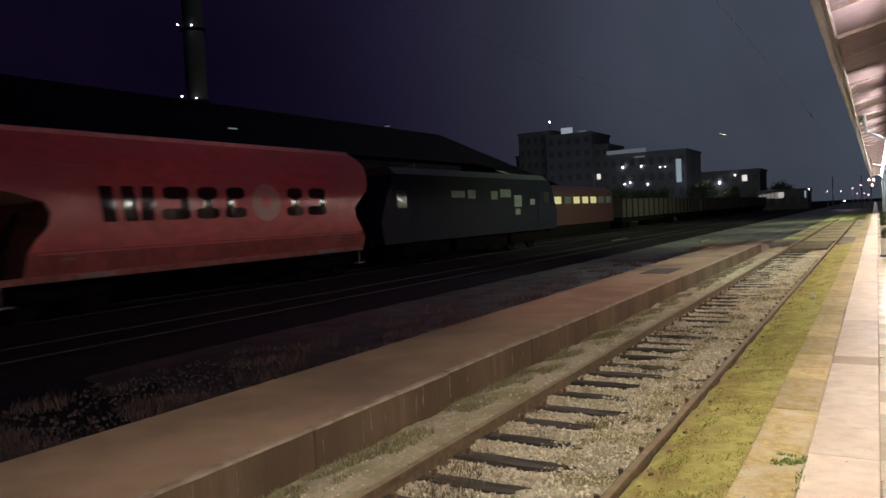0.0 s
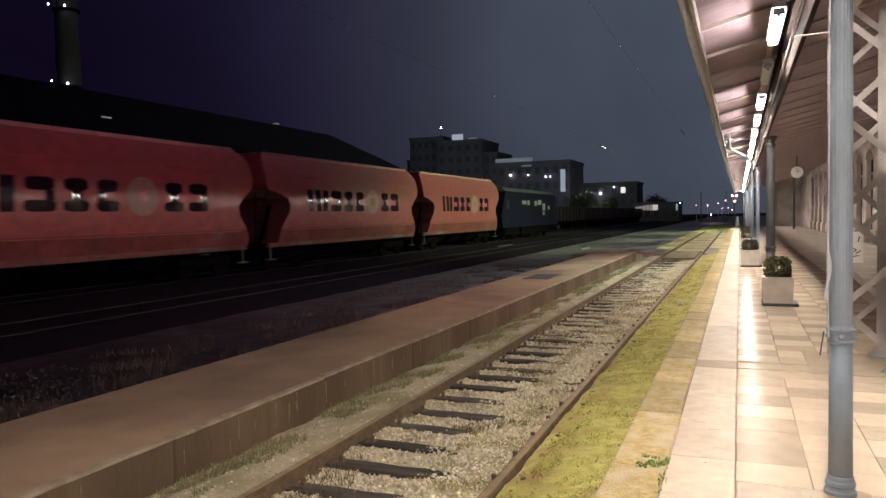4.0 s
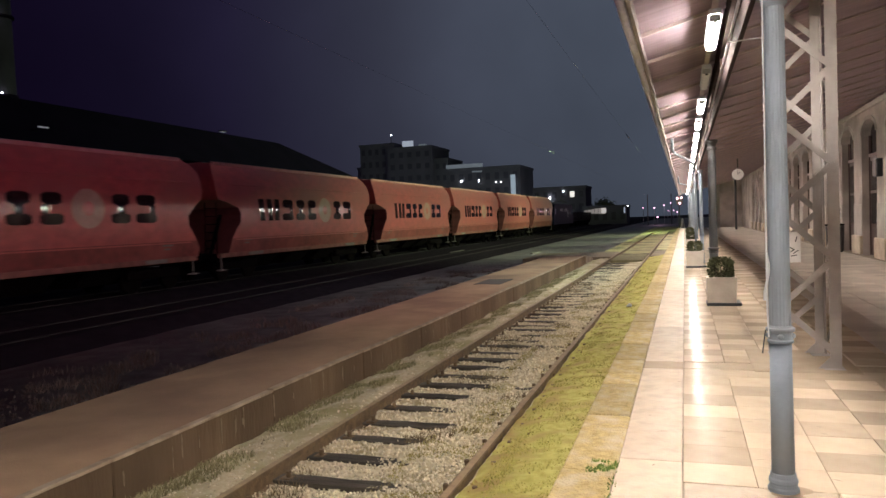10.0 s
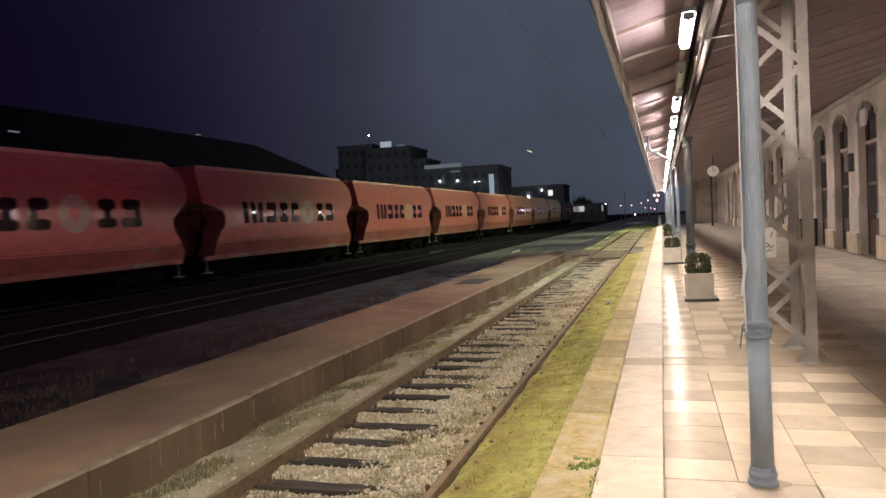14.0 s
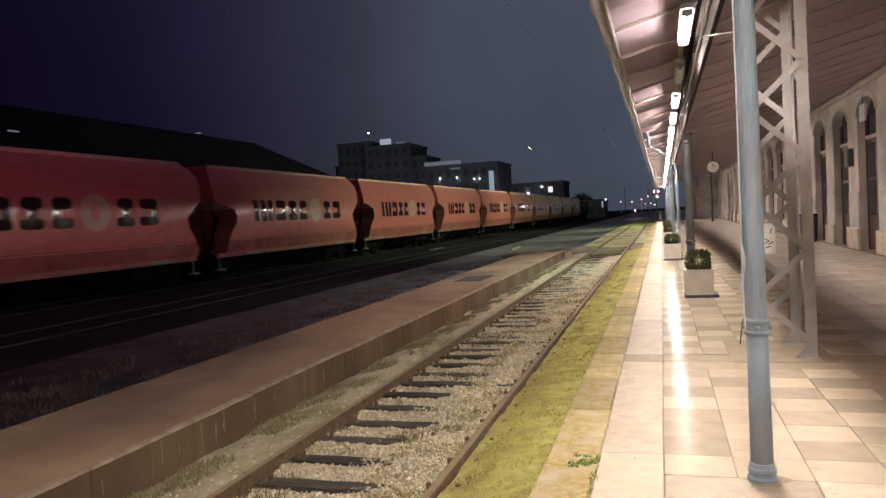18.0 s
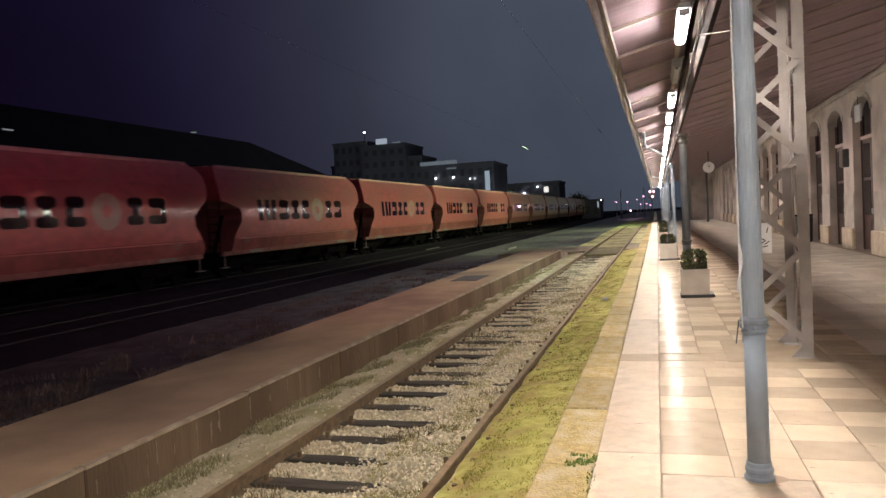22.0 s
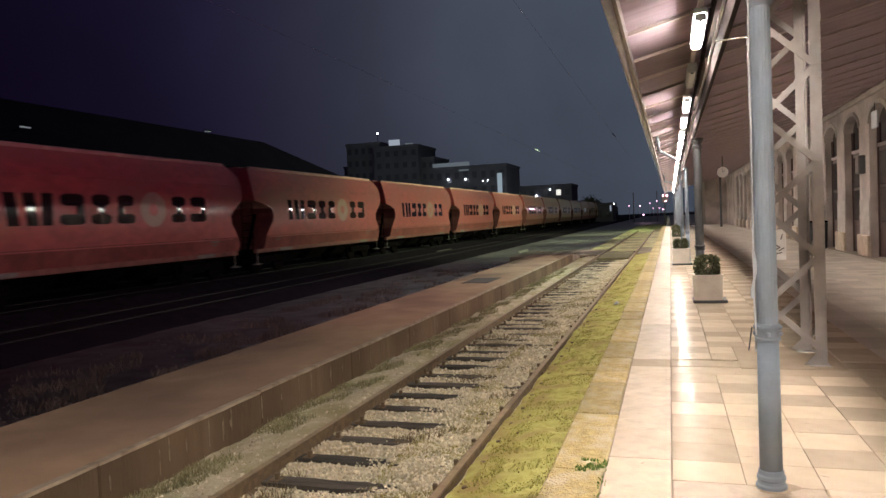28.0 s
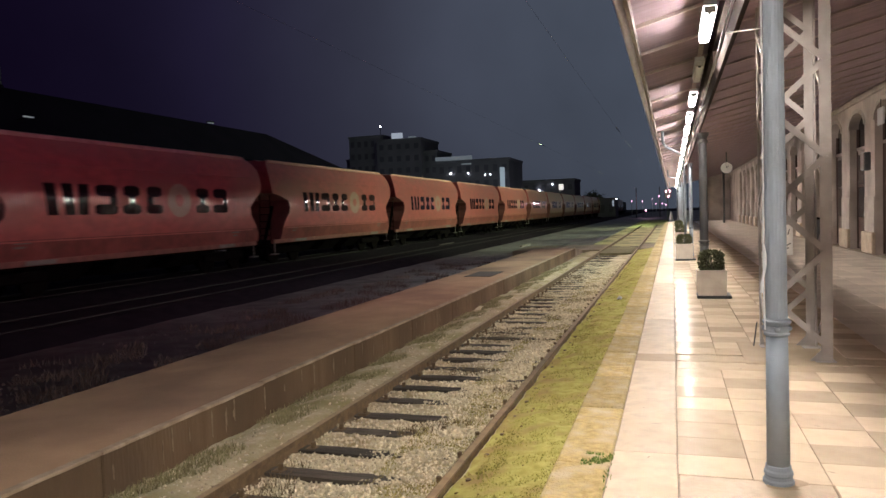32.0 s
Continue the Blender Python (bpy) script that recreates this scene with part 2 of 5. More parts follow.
PALE = mat("pale_grey_paint", (0.5, 0.52, 0.55), 0.5)
WORNTILE = mat("worn_stone_tile", (0.52, 0.45, 0.38), 0.5, var=(0.44, 0.37, 0.31), scale=2, island=0.15, spec=0.3)
DULLGROUND = mat("dull_weedy_ground", (0.36, 0.32, 0.16), 0.95, var=(0.45, 0.40, 0.22), scale=3, var2=(0.12, 0.11, 0.06), scale2=0.6, bump=0.6, bump_scale=20)
PURLIN = mat("dark_purlin", (0.035, 0.028, 0.027), 0.95, spec=0.03, var=(0.06, 0.045, 0.04), scale=4)
ASPHALT = mat("old_asphalt", (0.125, 0.106, 0.112), 0.6, spec=0.3, var=(0.155, 0.131, 0.134), scale=2, var2=(0.062, 0.053, 0.058), scale2=0.3, bump=0.15, bump_scale=40, rough_var=0.12)
# asphalt of the yard, its colour blended with noise to near black towards its near end
YARD = ASPHALT.copy()
YARD.name = "broken_asphalt"
yn, yl = YARD.node_tree.nodes, YARD.node_tree.links
yb = yn["Principled BSDF"]
old = yb.inputs["Base Color"].links[0].from_socket
ytc, ysep, ynz, yadd, yr, ymx = (yn.new(k) for k in ("ShaderNodeTexCoord", "ShaderNodeSeparateXYZ", "ShaderNodeTexNoise", "ShaderNodeMath", "ShaderNodeMapRange", "ShaderNodeMix"))
yl.new(ytc.outputs["Object"], ysep.inputs[0])
yl.new(ytc.outputs["Object"], ynz.inputs["Vector"])
ynz.inputs["Scale"].default_value, ynz.inputs["Detail"].default_value = 0.45, 8.0
yadd.operation = "MULTIPLY_ADD"
yadd.inputs[1].default_value = 22.0
yl.new(ynz.outputs["Fac"], yadd.inputs[0])
yl.new(ysep.outputs["Y"], yadd.inputs[2])
yr.inputs[1].default_value, yr.inputs[2].default_value = 17.0, 41.0
yl.new(yadd.outputs[0], yr.inputs[0])
ymx.data_type = "RGBA"
ymx.inputs[6].default_value = (0.030, 0.021, 0.026, 1)
yl.new(yr.outputs[0], ymx.inputs[0])
yl.new(old, ymx.inputs[7])
yl.new(ymx.outputs[2], yb.inputs["Base Color"])
STONES = mat("ballast_stone", (0.66, 0.585, 0.44), 0.85, var=(0.52, 0.445, 0.305), scale=20, island=0.38)
GRASSBLADE = mat("yellow_grass", (0.40, 0.34, 0.09), 0.85, var=(0.29, 0.26, 0.07), scale=3, island=0.25)
GRASSDULL = mat("dull_green_weeds", (0.31, 0.28, 0.15), 0.8, var=(0.24, 0.215, 0.115), scale=3, island=0.3)
GRASSDRY = mat("dry_grass", (0.20, 0.15, 0.085), 0.85, var=(0.13, 0.095, 0.055), scale=3, island=0.3)
GRASSGREEN = mat("bright_green_weed", (0.21, 0.29, 0.075), 0.8, spec=0.2, var=(0.15, 0.22, 0.055), scale=8, island=0.3)
STEP = mat("dull_step_paint", (0.20, 0.17, 0.16), 0.7, var=(0.14, 0.12, 0.11), scale=5)
RUSTDARK = mat("oily_rail_steel", (0.014, 0.011, 0.011), 0.8, 0.0, var=(0.014, 0.011, 0.01), scale=8)
DARK = mat("night_facade", (0.22, 0.21, 0.25), 0.9, var=(0.17, 0.17, 0.20), scale=0.2)
DRIPWALL = mat("drip_stained_concrete", (0.138, 0.092, 0.056), 0.9, spec=0.1, var=(0.165, 0.114, 0.072), scale=7, detail=4.0, var2=(0.108, 0.074, 0.047), scale2=1.0, bump=0.5, bump_scale=30, stretch=(1, 1, 0.16))
SOIL = mat("gritty_soil", (0.43, 0.36, 0.235), 0.95, var=(0.54, 0.47, 0.34), scale=18, var2=(0.30, 0.265, 0.13), scale2=1.6, bump=0.9, bump_scale=45)
COPING = mat("worn_pale_kerb_edge", (0.42, 0.33, 0.24), 0.9, var=(0.27, 0.20, 0.14), scale=7, bump=0.5, bump_scale=30)
TOWNROOF = mat("grey_town_roof", (0.18, 0.18, 0.21), 0.8, var=(0.25, 0.25, 0.28), scale=0.3)
SILL = mat("dusty_wagon_sill", (0.24, 0.085, 0.07), 0.7, var=(0.15, 0.05, 0.045), scale=3)
ZINC = mat("dull_zinc", (0.56, 0.56, 0.74), 0.55, 0.0, var=(0.46, 0.46, 0.62), scale=5)
HALLROOF = mat("dark_hall_roof", (0.008, 0.006, 0.014), 0.9, var=(0.012, 0.008, 0.019), scale=0.5, spec=0.05)


# ---------------------------------------------------------------- mesh helpers
def mesh_of(bm, name):
    me = bpy.data.meshes.new(name)
    bm.to_mesh(me)
    bm.free()
    return me


def part(name, bm, material, parent=None, label="", smooth=False):
    """Links a bmesh as one mesh object, under a thing or a part where one is given."""
    me = mesh_of(bm, name) if isinstance(bm, bmesh.types.BMesh) else bm
    if material and not me.materials:
        me.materials.append(material)
    if smooth:
        for p in me.polygons:
            p.use_smooth = True
    ob = new(name, me)
    if parent:
        ob.parent = parent
    if label:
        ob["label"] = label
    return ob


def empty(name, m, label, category, group="", kind=""):
    ob = new(name)
    ob.matrix_basis = m
    ob.empty_display_size = 0.2
    return tagged(ob, label, category, group, kind)


def box(bm, x0, x1, y0, y1, z0, z1, bevel=0.0):
    r = bmesh.ops.create_cube(bm, size=1, matrix=Matrix.Translation(((x0 + x1) / 2, (y0 + y1) / 2, (z0 + z1) / 2)) @ Matrix.Diagonal((x1 - x0, y1 - y0, z1 - z0, 1)))
    if bevel:
        vs = set(r["verts"])
        bmesh.ops.bevel(bm, geom=[e for e in bm.edges if e.verts[0] in vs and e.verts[1] in vs], offset=bevel, segments=1, affect="EDGES", profile=0.5)
    return bm


def boxm(x0, x1, y0, y1, z0, z1, bevel=0.0):
    return box(bmesh.new(), x0, x1, y0, y1, z0, z1, bevel)


def bar(bm, a, b, w, h, up=(0, 0, 1)):
    """A straight bar of section w x h from a to b."""
    a, b = Vector(a), Vector(b)
    d = (b - a)
    q = d.to_track_quat("Y", "Z").to_matrix().to_4x4()
    m = Matrix.Translation((a + b) / 2) @ q @ Matrix.Diagonal((w, d.length, h, 1))
    bmesh.ops.create_cube(bm, size=1, matrix=m)
    return bm


def tube(bm, a, b, r, r2=None, n=12):
    a, b = Vector(a), Vector(b)
    d = b - a
    m = Matrix.Translation((a + b) / 2) @ d.to_track_quat("Z", "Y").to_matrix().to_4x4()
    bmesh.ops.create_cone(bm, cap_ends=True, segments=n, radius1=r, radius2=r if r2 is None else r2, depth=d.length, matrix=m)
    return bm


def lathe(bm, rings, n=24, at=(0, 0, 0), flutes=0):
    """A turned shape from (height, radius) rings."""
    rows = []
    for z, r in rings:
        row = []
        for i in range(n):
            a = 2 * math.pi * i / n
            rr = r * (0.965 if flutes and i % 2 else 1.0)
            row.append(bm.verts.new((at[0] + rr * math.cos(a), at[1] + rr * math.sin(a), at[2] + z)))
        rows.append(row)
    for a, b in zip(rows, rows[1:]):
        for i in range(n):
            bm.faces.new((a[i], a[(i + 1) % n], b[(i + 1) % n], b[i]))
    bm.faces.new(rows[-1])
    bm.faces.new(rows[0][::-1])
    return bm


def prism(bm, pts, axis, lo, hi):
    """A flat outline pushed along an axis; pts in the other two axes, in order."""
    def at(p, v):
        return (v, p[0], p[1]) if axis == "x" else (p[0], v, p[1]) if axis == "y" else (p[0], p[1], v)
    a = [bm.verts.new(at(p, lo)) for p in pts]
    b = [bm.verts.new(at(p, hi)) for p in pts]
    n = len(pts)
    bm.faces.new(a)
    bm.faces.new(b[::-1])
    for i in range(n):
        bm.faces.new((a[(i + 1) % n], a[i], b[i], b[(i + 1) % n]))
    bmesh.ops.recalc_face_normals(bm, faces=bm.faces[:])
    return bm


def sheet(x0, x1, y0, y1, nx, ny, height):
    """A grid whose height follows a function of the place."""
    bm = bmesh.new()
    g = [[bm.verts.new((x0 + (x1 - x0) * i / nx, y0 + (y1 - y0) * j / ny, 0)) for i in range(nx + 1)] for j in range(ny + 1)]
    for row in g:
        for v in row:
            v.co.z = height(v.co.x, v.co.y)
    for j in range(ny):
        for i in range(nx):
            bm.faces.new((g[j][i], g[j][i + 1], g[j + 1][i + 1], g[j + 1][i]))
    return bm


def lumps(x, y, s, h):
    return h * noise.noise(Vector((x * s, y * s, 0.3)))


P = 0.30          # platform level over the rail head
EYE_END = 78.0    # how far the platform runs

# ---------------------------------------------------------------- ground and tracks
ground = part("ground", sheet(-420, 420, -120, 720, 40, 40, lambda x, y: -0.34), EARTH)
tagged(ground, "dark bare railway ground stretching to the horizon", "ground", kind="structure")


def bed_height(x, y):
    k = 1.0 if x < 0.1 else 0.3
    return (-0.135 + k * lumps(x, y, 9, 0.022) + k * lumps(x, y, 2, 0.03) + max(0, x - 0.1) * 0.09 + max(0, min(1, (-1.45 - x) * 4)) * 0.045 - max(0, min(1, (-1.95 - x) / 0.35)) * 0.085 + max(0, min(1, (x + 0.8) * 2.5)) * (0.038 + k * lumps(x, y, 3, 0.02)))


bed = part("track_bed", sheet(-2.40, 0.90, -4, 34, 60, 420, bed_height), BALLAST, smooth=True)
tagged(bed, "pale stone ballast bed of the bay track", "ballast", kind="structure")


wall_foot = part("wall_foot", sheet(-2.38, -1.56, -4, 33.2, 18, 420, lambda x, y: bed_height(x, y) + 0.014 + lumps(x, y, 13, 0.012)), SOIL, smooth=True)
tagged(wall_foot, "gritty brown soil at the foot of the island wall", "soil", kind="structure")


def shoulder_height(x, y):
    return bed_height(x, y) + 0.024 + min(0.03, max(0, x - 0.12) * 0.12) + lumps(x, y, 3, 0.010) + lumps(x + 7, y, 8, 0.009) - max(0, 0.09 - x) * 0.5


shoulder = part("mossy_shoulder", sheet(0.055, 0.92, -4, 34, 30, 760, shoulder_height), GRASSY, smooth=True)
tagged(shoulder, "yellow-green mossy strip beside the platform edge", "moss", kind="structure")


def rail_mesh(y0, y1, top, name, side=RUST, head=RAILTOP):
    w = 0.035
    pts = [(-w, -0.004), (-w + 0.008, 0), (w - 0.008, 0), (w, -0.004), (w, -0.036), (0.009, -0.046), (0.010, -0.125), (0.062, -0.145), (0.062, -0.155),
           (-0.062, -0.155), (-0.062, -0.145), (-0.010, -0.125), (-0.009, -0.046), (-w, -0.036)]
    bm = prism(bmesh.new(), [(x, z + top) for x, z in pts], "y", y0, y1)
    me = mesh_of(bm, name)
    me.materials.append(side)
    me.materials.append(head)
    for p in me.polygons:
        if p.normal.z > 0.9 and p.center.z > top - 0.01:
            p.material_index = 1
    return me


bay_rail = rail_mesh(-4, 76, 0, "rail")
clip_bm = bmesh.new()
box(clip_bm, -0.045, 0.045, -0.05, 0.05, -0.012, 0.012, 0.004)
tube(clip_bm, (0.015, 0, 0), (0.015, 0, 0.06), 0.021, n=8)
clip_me = mesh_of(clip_bm, "rail_clip")
clip_me.materials.append(RUST)
for x in (0.035, -1.470):
    r = part("rail", bay_rail, None)
    r.location.x = x
    tagged(r, "rusty steel rail of the bay track", "rail", "bay track rails", "structure")
    yy = 5.33 - 0.535 * 14
    while yy < 26:
        for side_x in (-0.095, 0.095):
            c = part("rail_clip", clip_me, None, r)
            c.location = (side_x, yy, -0.115)
            c.rotation_euler.z = 0 if side_x > 0 else math.pi
        yy += 0.535
    for yj in (9.4, 21.4):
        part("fish_plate", boxm(0.012, 0.03, yj - 0.3, yj + 0.3, -0.115, -0.05, 0.006), RUST, r)

sleeper_bm = boxm(-1.22, 1.22, -0.075, 0.075, -0.12, 0, 0)
bmesh.ops.subdivide_edges(sleeper_bm, edges=[e for e in sleeper_bm.edges if abs(e.verts[0].co.x - e.verts[1].co.x) > 1], cuts=10)
for v in sleeper_bm.verts:
    v.co.y += 0.012 * noise.noise(v.co * 3)
    v.co.z += 0.008 * noise.noise(v.co * 5)
sleeper_me = mesh_of(sleeper_bm, "sleeper")
sleeper_me.materials.append(TIMBER)
y = 5.22 - 0.535 * 14
while y < 33.0:
    s = part("sleeper", sleeper_me, None)
    s.matrix_basis = pose(-0.72 + random.uniform(-0.05, 0.05), y + 0.11, -0.108 + random.uniform(-0.016, 0.008), 0, random.uniform(-0.5, 0.5), random.uniform(-1.4, 1.4))
    tagged(s, "dark weathered timber sleeper half sunk in ballast", "sleeper", "bay track sleepers")
    y += 0.535

for cx, top in ((-11.4, -0.14), (-16.0, -0.08), (-20.6, -0.1)):
    for o in (-0.75, 0.75):
        r = part("rail", rail_mesh(-60, 330, top, "rail", RUSTDARK, RUSTDARK), None)
        r.location.x = cx + o
        tagged(r, "dark steel rail of a main track", "rail", "main track rails", "structure")
    b = part("main_track_bed", prism(bmesh.new(), [(cx - 2.3, -0.34), (cx + 2.3, -0.34), (cx + 1.3, top - 0.025), (cx - 1.3, top - 0.025)], "y", -60, 330), OILYBED)
    tagged(b, "dark oily ballast bed of a main track", "ballast", kind="structure")

# low island between the bay track and the main tracks
isl = part("island_platform", prism(bmesh.new(), [(-4.25, -0.34), (-2.42, -0.34), (-2.42, 0.192), (-3.3, 0.21), (-4.08, 0.187)], "y", -4, 31.0), SAND)
tagged(isl, "low island of packed reddish sand between tracks", "platform", kind="structure")
y = -4.0
while y < 30.9:
    n = min(2.15, 31 - y)
    bm = boxm(-2.43, -2.37, 0.004, n - 0.004, -0.34, 0.200, 0.012)
    k = part("kerb_block", bm, DRIPWALL, isl)
    k.location = (random.uniform(-0.006, 0.006), y, random.uniform(-0.005, 0.005))
    lip = boxm(-2.435, -2.362, 0.004, n - 0.004, 0.186, 0.212, 0.005)
    bmesh.ops.subdivide_edges(lip, edges=[g for g in lip.edges if abs(g.verts[0].co.y - g.verts[1].co.y) > 0.5], cuts=12)
    for v in lip.verts:
        v.co.x += 0.012 * noise.noise(Vector((3.1, (v.co.y + y) * 4, v.co.z * 9)))
    part("coping", lip, COPING, k, "worn paler edge")
    y += n
drip_rng = random.Random(17)
LIME = mat("lime_drip", (0.23, 0.175, 0.11), 0.9, var=(0.14, 0.10, 0.062), scale=14)
blocks = [o for o in isl.children if o.name.startswith("kerb_block")]
for k in range(34):
    y = 2.9 + 13.0 * drip_rng.random() ** 1.5
    o = [b for b in blocks if b.location.y <= y][-1]
    w, z1, z0 = drip_rng.uniform(0.004, 0.013), drip_rng.uniform(0.06, 0.17), drip_rng.uniform(-0.10, 0.05)
    d = bmesh.new()
    pts = [(-w, z1), (-w * 0.6, z0), (w * 0.5, z0 - 0.02), (w, z1 - 0.03), (w * 0.3, z1 + 0.012)]
    prism(d, [(y - o.location.y + a, b) for a, b in pts], "x", -2.3705, -2.367)
    part("lime_streak", d, LIME, o)
ramp = part("island_ramp", prism(bmesh.new(), [(31.0, -0.34), (31.0, 0.2), (34.0, -0.10), (34.0, -0.34)], "x", -3.85, -2.37), KERB)
tagged(ramp, "short concrete ramp at the end of the island", "ramp", kind="structure")
planks = empty("plank_crossing", pose(-0.72, 30.9, 0), "dark tarred plank crossing between the bay rails", "crossing", kind="structure")
for k in range(8):
    part("plank", boxm(-0.64, 0.64, 0.6 * k, 0.6 * k + 0.57, -0.30, -0.02, 0.015), mat("weathered_plank", (0.20, 0.175, 0.095), 0.9, var=(0.14, 0.12, 0.065), scale=4, island=0.25), planks)
for x0, x1 in ((-5.6, -1.56), (0.14, 0.80)):
    c = part("track_crossing", boxm(x0, x1, 33.4, 37.8, -0.34, -0.012, 0.02), KERB)
    tagged(c, "concrete foot crossing slab over the bay track", "crossing", kind="structure")
far_ground = part("far_track_bed", sheet(-2.6, 0.9, 37.8, 110, 14, 160, lambda x, y: -0.13 + lumps(x, y, 3, 0.04)), DULLGROUND)
tagged(far_ground, "overgrown yellow-green track bed beyond the crossing", "ground", kind="structure")
yard_bm = sheet(-9.0, -4.1, 6, 110, 20, 240, lambda x, y: -0.30 + lumps(x, y, 1, 0.02) - 0.05 * max(0, min(1, (9 - y) / 3)))
yard = part("yard_path", yard_bm, YARD)
tagged(yard, "dark asphalt yard between the tracks", "asphalt", kind="structure")
far_yard = part("far_yard", sheet(-58, 62, 110.2, 330, 20, 30, lambda x, y: -0.325), ASPHALT)
tagged(far_yard, "wide dark yard beyond the station", "ground", kind="structure")
strip = part("yard_strip", sheet(-4.1, -2.5, 34, 110, 6, 150, lambda x, y: -0.27 + lumps(x, y, 2, 0.02)), ASPHALT)
tagged(strip, "dark asphalt strip beyond the island", "asphalt", kind="structure")
for x, y0, n in ((-13.3, 46.3, 2.9), (-15.0, 62.4, 4.0), (-7.1, 42.8, 2.5), (-5.63, 34.7, 2.7)):
    p = part("concrete_strip", boxm(x - 0.09, x + 0.09, y0, y0 + n, -0.34, -0.2, 0.02), STEP)
    tagged(p, "short pale strip lying in the dark yard", "strip", "pale strips in the yard")
cover = part("drain_cover", boxm(-3.55, -2.85, 18.1, 19.6, 0.17, 0.214, 0.008), mat("dusty_iron_cover", (0.075, 0.055, 0.05), 0.8, var=(0.05, 0.038, 0.035), scale=6))
tagged(cover, "dark iron drain cover set in the sandy island", "drain cover")

# ---------------------------------------------------------------- platform
base = part("platform", prism(bmesh.new(), [(0.88, -0.34), (60, -0.34), (60, P - 0.03), (0.88, P - 0.03)], "y", -30, EYE_END), GROUT)
tagged(base, "station platform of pale stone slabs", "platform", kind="structure")


def slab_mesh(w, n, seed, bevel=0.006, rough=0.0):
    bm = boxm(0, w, 0, n, -0.07, 0, bevel)
    if rough:
        for v in bm.verts:
            v.co += rough * noise.noise_vector(v.co * 3 + Vector((seed, 0, 0)))
    return bm


def slabs(x0, x1, ys, material, name="slab", top=P, gap=0.004, jitter=0.003, rough=0.0):
    for i, (a, b) in enumerate(zip(ys, ys[1:])):
        o = part(name, slab_mesh(x1 - x0 - 2 * gap, b - a - 2 * gap, i, 0.006 if not rough else 0.012, rough), material, base)
        o.location = (x0 + gap, a + gap, top + random.uniform(-jitter, jitter))


rng = random.Random(4)
ys = [-30, -8, -4, 1.2, 3.05, 4.85, 6.1, 7.15, 7.62, 8.35, 9.3, 10.2, 11.2, 12.0, 13.1]
while ys[-1] < EYE_END - 1:
    ys.append(ys[-1] + rng.uniform(0.75, 1.25))
ys.append(EYE_END)
slabs(0.84, 1.175, ys, EDGE, "edge_stone", P - 0.006, 0.006, 0.008, 0.012)
slabs(1.175, 1.56, [-30, -8, -4, -0.5, 2.2, 5.09, 7.88], SLAB)
slabs(1.175, 1.56, [7.88, 8.22], TILE_B, "tile")
slabs(1.175, 1.56, [8.22, 10.6, 13.0, 15.4, 17.8, 20.2, 22.6, 25, 27.4, 30, 33, 36, 40, 44, 50, 56, 62, 70, EYE_END], SLAB)

# the floor under the canopy: large slabs near the eye, then a chequered field of tiles
TX, TY, Y0 = 0.395, 0.352, 4.75
slabs(1.56, 2.35, [-30, -8, -4, -1, 0.6, 2.2, 3.5, 4.75], SLAB)
slabs(2.35, 3.14, [-30, -8, -4, -1.6, 0.1, 1.7, 3.1, 4.75], SLAB)
slabs(3.14, 6.9, [-30, -8, -4, -1, 0.6, 2.2, 3.5, 4.75], TILE_B)
tile_a = mesh_of(slab_mesh(TX - 0.004, TY - 0.004, 0, 0.0015), "tile")
tile_a.materials.append(TILE_A)
tile_b = mesh_of(slab_mesh(TX - 0.004, TY - 0.004, 0, 0.0015), "tile")
tile_b.materials.append(TILE_B)
rest = {(0, 1): [], (1, 1): [], (0, 0): [], (1, 0): []}
for i in range(13):
    x = 1.56 + TX * i
    if x + TX > 6.9:
        break
    for j in range(200):
        y = Y0 + TY * j
        if y > 74:
            break
        if 7.55 < y + 0.1 and y < 8.2:
            continue
        hue = (i + j) % 2 if rng.random() > 0.12 else rng.randint(0, 1)
        if i < 5 and j < 34:
            o = part("tile", (tile_a, tile_b)[hue], None, base)
            o.location = (x + 0.002, y + 0.002, P + rng.uniform(-0.0008, 0.0008))
            o.rotation_euler = (radians(rng.uniform(-0.14, 0.14)), radians(rng.uniform(-0.16, 0.16)), 0)
        else:
            rest[(hue, 1 if i < 5 else 0)].append((x, y))
slabs(1.56, 3.535, [7.57, 7.9, 8.2], TILE_B, "band_slab")
slabs(3.535, 6.9, [7.57, 8.2], TILE_B, "band_slab")
for (hue, near), places in rest.items():
    vs, fs = [], []
    for x, y in places:
        z = P + rng.uniform(-0.0006, 0.0006)
        k = len(vs)
        x0, x1, y0, y1 = x + 0.002, x + TX - 0.002, y + 0.002, y + TY - 0.002
        vs += [(x0, y0, z), (x1, y0, z), (x1, y1, z), (x0, y1, z), (x0, y0, z - 0.05), (x1, y0, z - 0.05), (x1, y1, z - 0.05), (x0, y1, z - 0.05)]
        fs += [(k, k + 1, k + 2, k + 3), (k, k + 4, k + 5, k + 1), (k + 1, k + 5, k + 6, k + 2), (k + 2, k + 6, k + 7, k + 3), (k + 3, k + 7, k + 4, k)]
    me = bpy.data.meshes.new("tile_field")
    me.from_pydata(vs, [], fs)
    o = part("tile_field", me, (TILE_A, TILE_B)[hue] if near else WORNTILE, base)
    tagged(o, "", "", kind="stuff")

# ---------------------------------------------------------------- canopy
CAN_X, CAN_Z, WALL_X, WALL_Z = 1.12, 3.50, 6.9, 4.86
SLOPE = (WALL_Z - CAN_Z) / (WALL_X - CAN_X)


def roof_z(x):
    return CAN_Z + (x - CAN_X) * SLOPE


